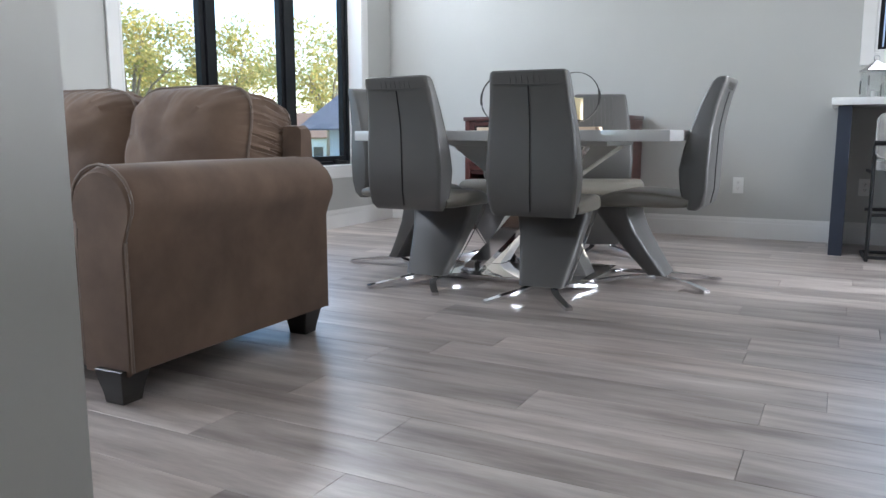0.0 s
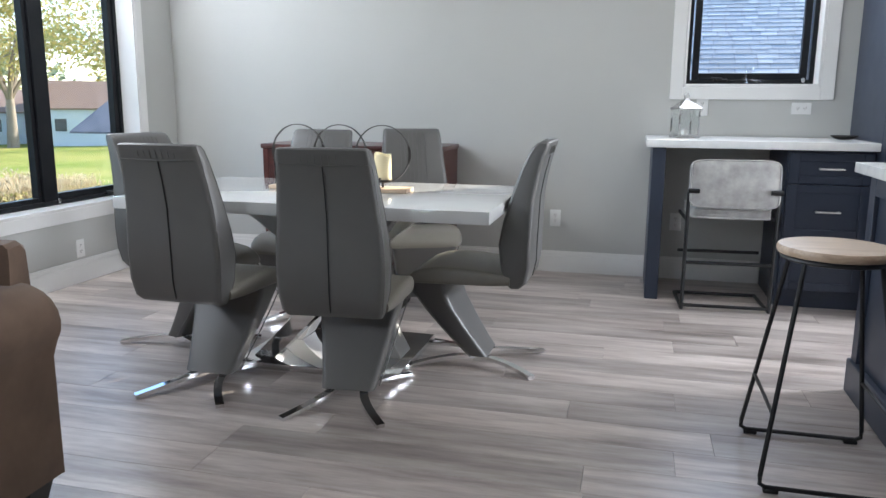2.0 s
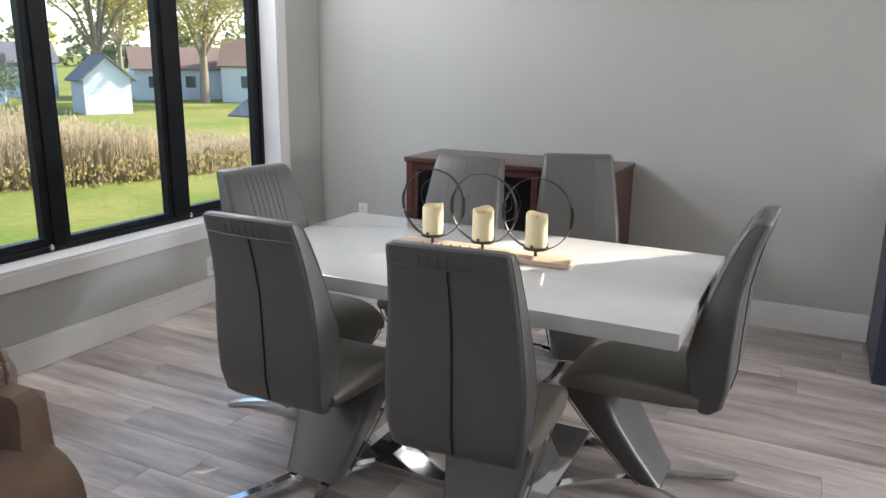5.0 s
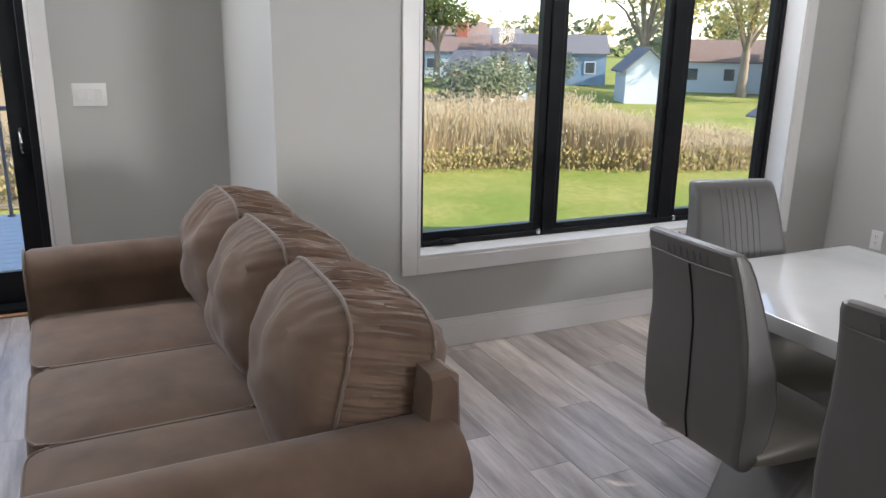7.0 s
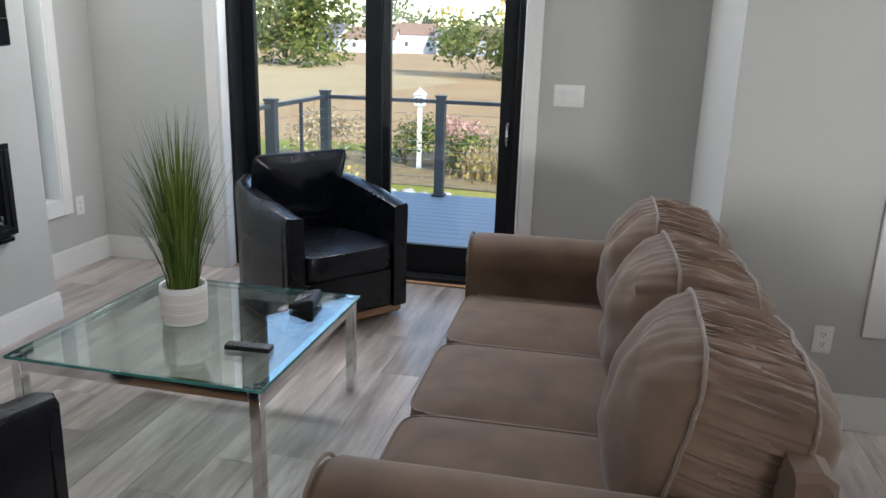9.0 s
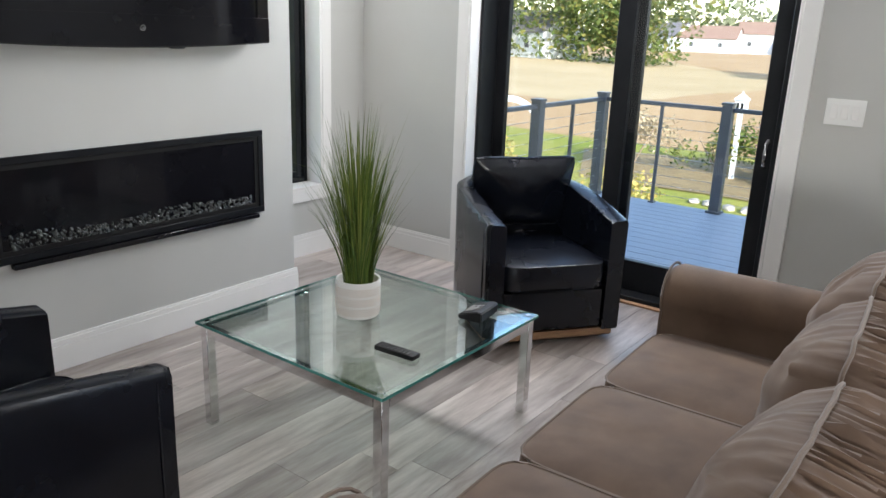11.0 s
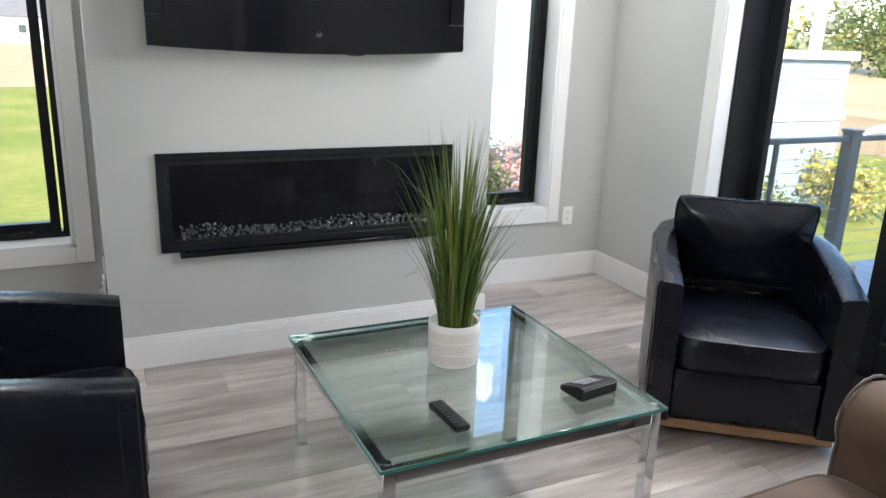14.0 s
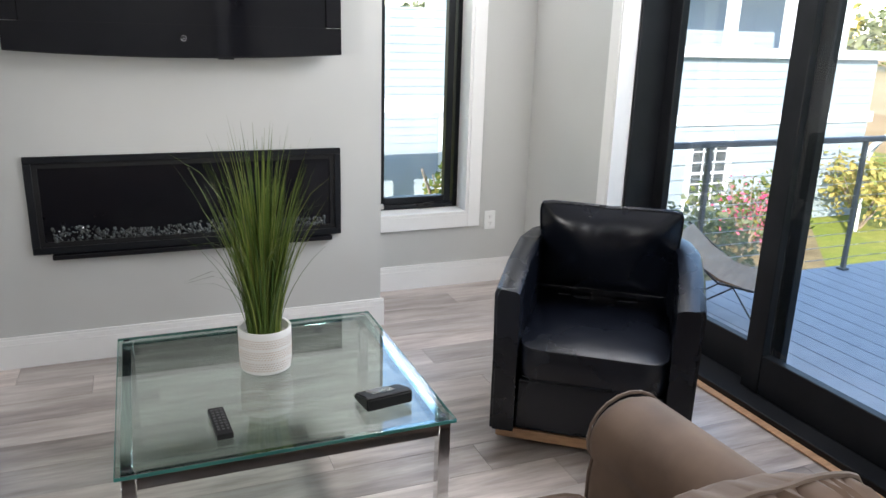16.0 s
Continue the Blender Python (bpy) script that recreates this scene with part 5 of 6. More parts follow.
def figurine():
    t = thing("window_ornament", (0.90, 6.125, 1.286), "small clear glass ornament on the window sill", "ornament")
    bm = bmesh.new()
    tube(bm, [(-0.02, 0, 0), (-0.035, 0, 0.04), (-0.02, 0, 0.09), (0.01, 0, 0.10), (0.02, 0, 0.07), (0.012, 0, 0.03), (0.05, 0, 0.012), (0.08, 0, 0.006)], [0.010, 0.012, 0.008, 0.008, 0.006, 0.008, 0.009, 0.003], 8)
    part("body", bm, M["glass"], t)


figurine()


def plate(axis, x, y, z, n, w, h, kind):
    """A cover plate on a wall: kind is outlet or switch."""
    rz = {("y", -1): 0, ("y", 1): 180, ("x", 1): 90, ("x", -1): -90}[(axis, n)]
    t = thing("wall_outlet" if kind == "outlet" else "light_switch", (x, y, z, 0, 0, rz), "white duplex power outlet cover" if kind == "outlet" else "white triple rocker light switch", "outlet" if kind == "outlet" else "switch")
    bm = bmesh.new()
    box(bm, -w / 2, w / 2, -0.006, -0.0005, -h / 2, h / 2, 0.002, 2)
    part("cover", bm, M["plastic"], t)
    if kind == "outlet":
        horiz = w > h
        for s in (-1, 1):
            bm = bmesh.new()
            lathe(bm, [(0.0165, 0), (0.0165, 0.0015)], 20)
            dx, dz = (s * 0.021, 0) if horiz else (0, s * 0.020)
            bmesh.ops.rotate(bm, verts=bm.verts, matrix=Matrix.Rotation(radians(90), 3, "X"))
            bmesh.ops.translate(bm, verts=bm.verts, vec=(dx, -0.0062, dz))
            so = part("socket", bm, M["trim"], t)
            # Slots are raised black blocks; the shade in them is given as colour.
            bm = bmesh.new()
            for q in (-0.006, 0.006):
                box(bm, dx + q - 0.0012, dx + q + 0.0012, -0.0085, -0.0078, dz - 0.001, dz + 0.008)
            box(bm, dx - 0.002, dx + 0.002, -0.0085, -0.0078, dz - 0.010, dz - 0.006)
            part("slot", bm, M["blackplastic"], so)
    else:
        for k in (-1, 0, 1):
            bm = bmesh.new()
            box(bm, k * 0.046 - 0.016, k * 0.046 + 0.016, -0.010, -0.0062, -0.033, 0.033, 0.002, 1)
            part("rocker", bm, M["trim"], t)


plate("y", -0.296, YN, 0.378, -1, 0.072, 0.115, "outlet")
plate("y", -2.866, YN, 0.392, -1, 0.072, 0.115, "outlet")
plate("y", 0.50, YN, 0.386, -1, 0.072, 0.115, "outlet")
plate("y", 1.208, YN, 1.134, -1, 0.115, 0.072, "outlet")
plate("y", 0.618, YN, 1.140, -1, 0.072, 0.115, "outlet")
plate("x", XW, 3.033, 0.371, 1, 0.072, 0.115, "outlet")
plate("x", XW, 4.94, 0.22, 1, 0.072, 0.115, "outlet")
plate("y", -4.184, YS, 0.395, 1, 0.072, 0.115, "outlet")
plate("x", XA, 1.897, 1.188, 1, 0.165, 0.118, "switch")
plate("x", CX1, -0.80, 0.40, 1, 0.072, 0.115, "outlet")

# ---- outdoors ----
GZ = -2.4


def ground():
    bm = bmesh.new()
    xs = [-900, -300, -120, -60, -40, -25, -12, -7, 0, 10, 25, 60, 300, 900]
    ys = [-900, -300, -100, -50, -30, -15, -7, 0, 10, 20, 40, 80, 300, 900]
    g = [[bm.verts.new((x, y, GZ)) for y in ys] for x in xs]
    for i in range(len(xs) - 1):
        for j in range(len(ys) - 1):
            bm.faces.new((g[i][j], g[i + 1][j], g[i + 1][j + 1], g[i][j + 1]))
    structure("ground", bm, M["grass"], "mown green lawn turning brown in patches")

    def patch(name, pts, mat, dz, label):
        bm = bmesh.new()
        n = len(pts)
        out = []
        for i in range(n):
            a, b = Vector((*pts[i], 0)), Vector((*pts[(i + 1) % n], 0))
            m = max(int((b - a).length / 3), 1)
            for k in range(min(m, 24)):
                q = a.lerp(b, k / min(m, 24))
                w = 0.8 * noise.noise(q * 0.3)
                out.append(bm.verts.new((q.x + w, q.y + w, GZ + dz)))
        bm.faces.new(out)
        bmesh.ops.triangulate(bm, faces=bm.faces)
        structure(name, bm, mat, label)
    patch("ground_field", [(-27, -60), (-27, 0), (-24, 12), (-27, 22), (-45, 30), (-70, 20), (-300, 60), (-300, -200), (-60, -200)], M["field"], 0.01, "dry orange-brown marsh field")
    patch("ground_field_pale", [(-40, -16), (-42, -120), (-110, -160), (-110, -40), (-70, -12)], M["fieldtan"], 0.02, "pale mown hay field")
    patch("ground_soil", [(-24, -9), (-19.5, -7), (-19.5, 1), (-23, 3), (-26, -2)], M["soil"], 0.03, "reddish mulch bed")
    patch("ground_soil", [(-12, -9.2), (-7.3, -2.2), (-7.3, -0.6), (-9.5, -2), (-16, -9.2)], M["soil"], 0.03, "mulch bed beside the neighbouring house")
    patch("ground_field_pale", [(-20, -45), (30, -42), (60, -160), (-40, -160)], M["fieldtan"], 0.015, "pale field beyond the south lawn")


ground()


def leaf_cloud(bm, blobs, count, size, rng, flat=1.0):
    """Small leaves scattered in the outer part of ball-shaped clumps."""
    tot = sum(b[3] ** 2 for b in blobs)
    for cx, cy, cz, r in blobs:
        for _ in range(int(count * r * r / tot)):
            d = Vector((rng.gauss(0, 1), rng.gauss(0, 1), rng.gauss(0, 1))).normalized()
            p = Vector((cx, cy, cz)) + Vector((d.x, d.y, d.z * flat)) * r * rng.uniform(0.45, 1.05)
            a = Vector((rng.gauss(0, 1), rng.gauss(0, 1), rng.gauss(0, 0.7))).normalized()
            b = a.cross(d).normalized()
            s = size * rng.uniform(0.6, 1.3)
            bm.faces.new([bm.verts.new(p + q) for q in (a * s, b * s * 0.55, -a * s, -b * s * 0.55)])


def tree(x, y, h, spread, seed, mat, leaves, size, label, bare=0.35, trunk=0.28):
    rng = random.Random(seed)
    t = thing("tree", (x, y, GZ), label, "tree", "garden trees")
    bm = bmesh.new()
    fork = h * bare
    tube(bm, [(0, 0, -0.1), (0.05, 0, fork * 0.5), (0, 0.08, fork)], [trunk * 1.25, trunk, trunk * 0.8], 10)
    blobs = []
    n = 9
    for i in range(n):
        a = 6.283 * i / n + rng.uniform(-0.3, 0.3)
        up = rng.uniform(0.45, 1.0)
        out = spread * rng.uniform(0.55, 1.0) * (1.15 - up * 0.6)
        tip = Vector((math.cos(a) * out, math.sin(a) * out, fork + (h - fork) * up * 0.9))
        mid = Vector((math.cos(a) * out * 0.4, math.sin(a) * out * 0.4, fork + (tip.z - fork) * 0.55))
        tube(bm, [(0, 0.05, fork * 0.92), mid, tip], [trunk * 0.5, trunk * 0.28, trunk * 0.06], 6)
        for k in range(4):
            q = tip.lerp(mid, rng.uniform(-0.1, 0.8)) + Vector((rng.gauss(0, 1), rng.gauss(0, 1), rng.gauss(0, 0.6))) * spread * 0.22
            tube(bm, [mid.lerp(tip, 0.4), q], [trunk * 0.12, trunk * 0.03], 5)
            blobs.append((q.x, q.y, q.z, spread * rng.uniform(0.16, 0.34)))
    part("trunk", bm, M["bark"], t)
    bm = bmesh.new()
    leaf_cloud(bm, blobs, leaves, size, rng, 0.75)
    tagged(part("crown", bm, M[mat], t), kind="stuff")


tree(-45.5, 49.0, 12.5, 6.5, 1, "leafy", 6500, 0.17, "broad yellowing shade tree on the lawn", 0.30, 0.36)
tree(-51.0, 43.5, 13.5, 6.5, 2, "leafy", 6500, 0.17, "tall yellow-green tree behind a white shed", 0.30, 0.34)
tree(-36.0, 50.0, 12.0, 6.0, 5, "leafy", 4500, 0.17, "yellowing shade tree beside a white house", 0.3, 0.3)
tree(-62.0, 30.0, 8.5, 4.0, 3, "leafg", 2500, 0.2, "rounded green tree behind the houses", 0.4)
tree(-70.0, 62.0, 13.0, 5.0, 4, "leafy", 3000, 0.25, "yellowing tree behind the houses", 0.35)


def shrub(x, y, r, h, seed, mat, leaves, size, label, cat="shrub", z=GZ):
    rng = random.Random(seed)
    t = thing("shrub", (x, y, z), label, cat)
    bm = bmesh.new()
    for k in range(7):
        a = rng.random() * 6.283
        tube(bm, [(0, 0, 0), (math.cos(a) * r * 0.5, math.sin(a) * r * 0.5, h * 0.7)], [0.03, 0.008], 5)
    part("stems", bm, M["bark"], t)
    bm = bmesh.new()
    blobs = [(rng.uniform(-1, 1) * r * 0.6, rng.uniform(-1, 1) * r * 0.6, h * rng.uniform(0.35, 0.75), r * rng.uniform(0.3, 0.5)) for _ in range(9)]
    leaf_cloud(bm, blobs, leaves, size, rng, min(1.0, h / r))
    tagged(part("foliage", bm, M[mat], t), kind="stuff")


shrub(-37, 21.5, 3.4, 3.0, 11, "leafd", 2600, 0.13, "large grey-green bush at the field's edge")
shrub(-40, 24.5, 2.2, 2.6, 12, "leafd", 1500, 0.13, "rounded dark green bush between sheds")
shrub(-46, 31.0, 2.4, 3.4, 13, "leafd", 1700, 0.13, "rounded dark green bush between sheds")
shrub(-21.5, -6.3, 1.3, 2.0, 14, "leafpale", 1500, 0.06, "shrub covered in white flower heads")
shrub(-23.0, -4.2, 1.4, 1.4, 15, "leafg", 1200, 0.07, "loose green garden shrub")
shrub(-22.5, -1.6, 1.5, 1.3, 16, "leafg", 1200, 0.07, "loose green garden shrub")
shrub(-24.0, -2.8, 1.2, 1.7, 17, "pinkgrass", 900, 0.07, "clump of pinkish plume grass")
shrub(-23.5, 0.6, 1.6, 1.2, 18, "reed", 1200, 0.07, "dry brown garden shrub")
shrub(-16.5, -8.3, 1.4, 1.7, 19, "leafy", 1200, 0.08, "golden autumn shrub beside the neighbouring house")
shrub(-13.0, -7.6, 1.2, 1.6, 20, "leafg", 1200, 0.06, "green rose bush below the deck")
shrub(-12.4, -7.3, 0.9, 1.9, 21, "flower", 240, 0.05, "pink roses on a garden bush", "roses")
shrub(-10.5, -6.2, 1.1, 1.5, 22, "leafd", 1000, 0.06, "green garden shrub by the path")
shrub(-7.4, -9.4, 1.1, 2.1, 23, "leafg", 1200, 0.08, "yellow-green shrub in front of the porch")
shrub(-9.2, -10.0, 1.3, 2.0, 24, "pinkgrass", 1200, 0.06, "pinkish plume grass by the porch")
shrub(-13.5, -3.0, 0.9, 1.9, 25, "leafy", 900, 0.06, "yellow-leaved shrub beyond the deck rail")
shrub(-78, -11.5, 7.0, 6.0, 26, "leafg", 2600, 0.3, "big olive-green thicket in the dry field")
shrub(-82, -4.0, 5.0, 4.5, 27, "leafpale", 1500, 0.3, "pale flowering thicket in the dry field")


def reeds():
    t = tagged(new("reed_bed"), "tall dry golden reeds with pale feathery heads", "reeds", kind="stuff")
    rng = random.Random(7)
    bm, tops, base = bmesh.new(), bmesh.new(), bmesh.new()
    for i in range(21000):
        u = rng.random() ** 1.6
        v = rng.random()
        y = -2 + 26 * v
        front = -20.5 + 2.2 * math.sin(y * 0.35) * 0.4 + (1.5 if y > 12 else 0.0) * min((y - 12) / 6, 1.0)
        x = front - u * 11
        small = 0.55 if y < 1 or y > 19 else 1.0
        h = rng.uniform(1.1, 2.1) * small * (0.9 + 0.25 * noise.noise(Vector((x * 0.3, y * 0.3, 0))))
        w = rng.uniform(0.006, 0.018)
        lx, ly = rng.gauss(0, 0.12), rng.gauss(0, 0.14)
        p = Vector((x, y, GZ))
        tip = p + Vector((lx, ly, h))
        s = Vector((rng.uniform(-0.4, 0.4), 1, 0)).normalized() * w
        bm.faces.new([bm.verts.new(q) for q in (p - s, p + s, tip + s * 0.4, tip - s * 0.4)])
        if rng.random() < 0.5:
            for k in range(4):
                c = tip + Vector((rng.gauss(0, 0.10), rng.gauss(0, 0.13), rng.uniform(-0.5, 0.06)))
                e = Vector((rng.gauss(0, 0.3), 1, rng.gauss(0, 0.4))).normalized() * 0.03
                f = Vector((0, rng.gauss(0, 0.2), 1)) * 0.05
                tops.faces.new([tops.verts.new(c + q) for q in (e, f, -e, -f)])
        if u < 0.5 and rng.random() < 0.9:
            c = p + Vector((rng.uniform(0, 0.7), rng.gauss(0, 0.3), rng.uniform(0.0, 0.75)))
            e = Vector((rng.gauss(0, 0.3), 1, rng.gauss(0, 0.4))).normalized() * 0.05
            f = Vector((0, rng.gauss(0, 0.3), 1)) * 0.06
            base.faces.new([base.verts.new(c + q) for q in (e, f, -e, -f)])
    tagged(part("stalks", bm, M["reed"], t), kind="stuff")
    tagged(part("plumes", tops, M["leafpale"], t), kind="stuff")
    tagged(part("undergrowth", base, M["reedbase"], t), kind="stuff")


reeds()


def far_woods():
    t = tagged(new("far_woods"), "line of green and autumn woods beyond the fields", "woods", kind="stuff")
    rng = random.Random(21)
    near, far, warm = bmesh.new(), bmesh.new(), bmesh.new()
    for k in range(16):
        a = k / 15
        c = (-90 - 6 * a + rng.uniform(-3, 3), -31 - 36 * a, GZ)
        hh = rng.uniform(9, 13)
        leaf_cloud(near, [(c[0] + rng.gauss(0, 2.5), c[1] + rng.gauss(0, 2.5), GZ + hh * f, rng.uniform(2.2, 3.8)) for f in (0.15, 0.3, 0.45, 0.6, 0.75, 0.9)], 800, 0.38, rng)
    for k in range(110):
        ang = radians(120 + 150 * k / 110)
        r = 250 + rng.uniform(-15, 15)
        c = (r * math.cos(ang), r * math.sin(ang))
        hh = rng.uniform(8, 14)
        leaf_cloud(warm if rng.random() < 0.25 else far, [(c[0] + rng.gauss(0, 3), c[1] + rng.gauss(0, 3), GZ + hh * f, rng.uniform(4, 6)) for f in (0.2, 0.5, 0.8)], 130, 1.3, rng)
    tagged(part("green_trees", near, M["leafg"], t), kind="stuff")
    tagged(part("distant_trees", far, M["leafd"], t), kind="stuff")
    tagged(part("autumn_trees", warm, M["leafy"], t), kind="stuff")


far_woods()


def house(x, y, w, d, wall_h, roof_h, ang, wall, roof, label, windows=2, chimney=False, name="house", z=GZ, cat="house"):
    t = thing(name, (x, y, z, 0, 0, ang), label, cat)
    bm = bmesh.new()
    secs = []
    for xx in (-w / 2, w / 2):
        secs.append([(xx, -d / 2, 0), (xx, -d / 2, wall_h), (xx, 0, wall_h + roof_h), (xx, d / 2, wall_h), (xx, d / 2, 0)])
    loft(bm, secs)
    part("wall", bm, M[wall], t)
    bm = bmesh.new()
    o, th = 0.3, 0.12
    sl = roof_h / (d / 2)
    for s in (-1, 1):
        e = d / 2 + o
        loft(bm, [[(xx, 0, wall_h + roof_h + th + 0.01), (xx, s * e, wall_h - sl * o + th + 0.01), (xx, s * e, wall_h - sl * o + 0.01), (xx, 0, wall_h + roof_h + 0.01)] for xx in (-w / 2 - o, w / 2 + o)])
    ro = part("roof", bm, M[roof], t)
    if chimney:
        bm = bmesh.new()
        box(bm, w * 0.2, w * 0.2 + 1.2, -0.6, 0.6, wall_h, wall_h + roof_h + 1.5)
        part("chimney", bm, M["brick"], ro)
    for i in range(windows):
        for side in (-1, 1):
            xx = -w / 2 + w * (i + 0.5) / windows
            bm = bmesh.new()
            box(bm, xx - 0.55, xx + 0.55, side * (d / 2 + 0.002), side * (d / 2 + 0.06), wall_h * 0.35, wall_h * 0.35 + 1.2)
            wi = part("window", bm, M["white"], t)
            bm = bmesh.new()
            box(bm, xx - 0.42, xx + 0.42, side * (d / 2 + 0.061), side * (d / 2 + 0.075), wall_h * 0.35 + 0.12, wall_h * 0.35 + 1.08)
            part("pane", bm, M["winglass"], wi)
    for side in (-1, 1):
        if windows:
            bm = bmesh.new()
            box(bm, side * (w / 2 + 0.002), side * (w / 2 + 0.06), -0.5, 0.5, wall_h * 0.35, wall_h * 0.35 + 1.2)
            wi = part("window", bm, M["white"], t)
            bm = bmesh.new()
            box(bm, side * (w / 2 + 0.061), side * (w / 2 + 0.075), -0.4, 0.4, wall_h * 0.35 + 0.12, wall_h * 0.35 + 1.08)
            part("pane", bm, M["winglass"], wi)


house(-43.0, 37.0, 3.2, 2.9, 2.3, 1.3, -25, "white", "roof", "white garden shed with a grey gable roof", 0, name="shed", cat="shed")
house(-44.5, 25.0, 2.8, 2.6, 2.2, 1.0, 40, "pinkside", "roof", "pinkish wooden garden shed with a dark roof", 0, name="shed", cat="shed")
house(-46.5, 28.2, 2.6, 2.4, 2.2, 0.9, 40, "blueside", "roof", "pale blue garden shed with a dark roof", 0, name="shed", cat="shed")
house(-52.0, 55.5, 12, 8, 2.6, 1.7, 52, "white", "roofbrown", "white single-storey house with a brown roof", 4)
house(-40.5, 58.0, 16, 7, 3.0, 2.0, 35, "white", "roofbrown", "long white single-storey house with a brown roof", 4)
house(-66.0, 45.0, 9, 7, 3.0, 1.6, 60, "bluehouse", "roof", "blue two-storey house with white windows", 3)
house(-61.0, 37.0, 9, 7, 2.2, 1.4, 55, "white", "roofbrown", "white house with a brown shingle roof", 3)
house(-68.0, 25.0, 10, 8, 2.4, 1.5, 70, "white", "roof", "white house with a grey hipped roof and red chimney", 3, True)
house(-80.0, 38.0, 12, 9, 2.8, 1.6, 60, "white", "roofbrown", "white house with a brown roof and brick chimney", 3, True)
house(-84.0, 22.0, 12, 9, 2.8, 1.7, 80, "white", "roof", "white house with a grey roof", 3)
house(-96.0, 33.0, 11, 8, 3.0, 1.6, 30, "pinkside", "roofbrown", "tan two-storey house with a brown roof", 3)
house(-98.0, 48.0, 12, 8, 3.1, 1.6, 65, "white", "roof", "white two-storey house with a grey roof", 3)
house(-100.0, 18.0, 10, 8, 3.0, 1.6, 20, "white", "roofbrown", "white house with a brown gabled roof", 2, True)
house(-88.0, 58.0, 11, 8, 3.0, 1.6, 80, "blueside", "roofbrown", "pale blue house with a brown roof", 3)
house(-78.0, 14.0, 10, 8, 3.0, 2.5, 80, "white", "roofbrown", "low white house behind the reeds", 3)
rng = random.Random(9)
for k in range(16):
    yy = -66 + 9.6 * k
    house(-178 + rng.uniform(-8, 8) + max(0, yy) * 0.5, yy, rng.uniform(9, 13), 8, rng.uniform(3, 5), rng.uniform(2, 3), 90 + rng.uniform(-25, 25), "white", "roofbrown" if k % 3 else "roof", "small distant white house beyond the field", 2)
house(-96, -54, 12, 8, 3.5, 2.6, 75, "white", "roof", "white farmhouse beside the woods", 2)
house(4, -110, 16, 8, 3.4, 2.6, 0, "white", "roof", "low distant white house across the south field", 3)


def clapboards(bm, x0, x1, y, z0, z1, n, step=0.16, holes=()):
    z = z0
    while z < z1 - 0.01:
        zz = min(z + step, z1)
        segs = [(x0, x1)]
        for h0, h1, a, b in holes:
            if zz > a + 0.01 and z < b - 0.01:
                segs = [s for q0, q1 in segs for s in ((q0, min(q1, h0)), (max(q0, h1), q1)) if s[1] - s[0] > 0.01]
        for q0, q1 in segs:
            loft(bm, [[(xx, y, z), (xx, y + n * 0.022, z), (xx, y + n * 0.006, zz), (xx, y, zz)] for xx in (q0, q1)])
        z = zz


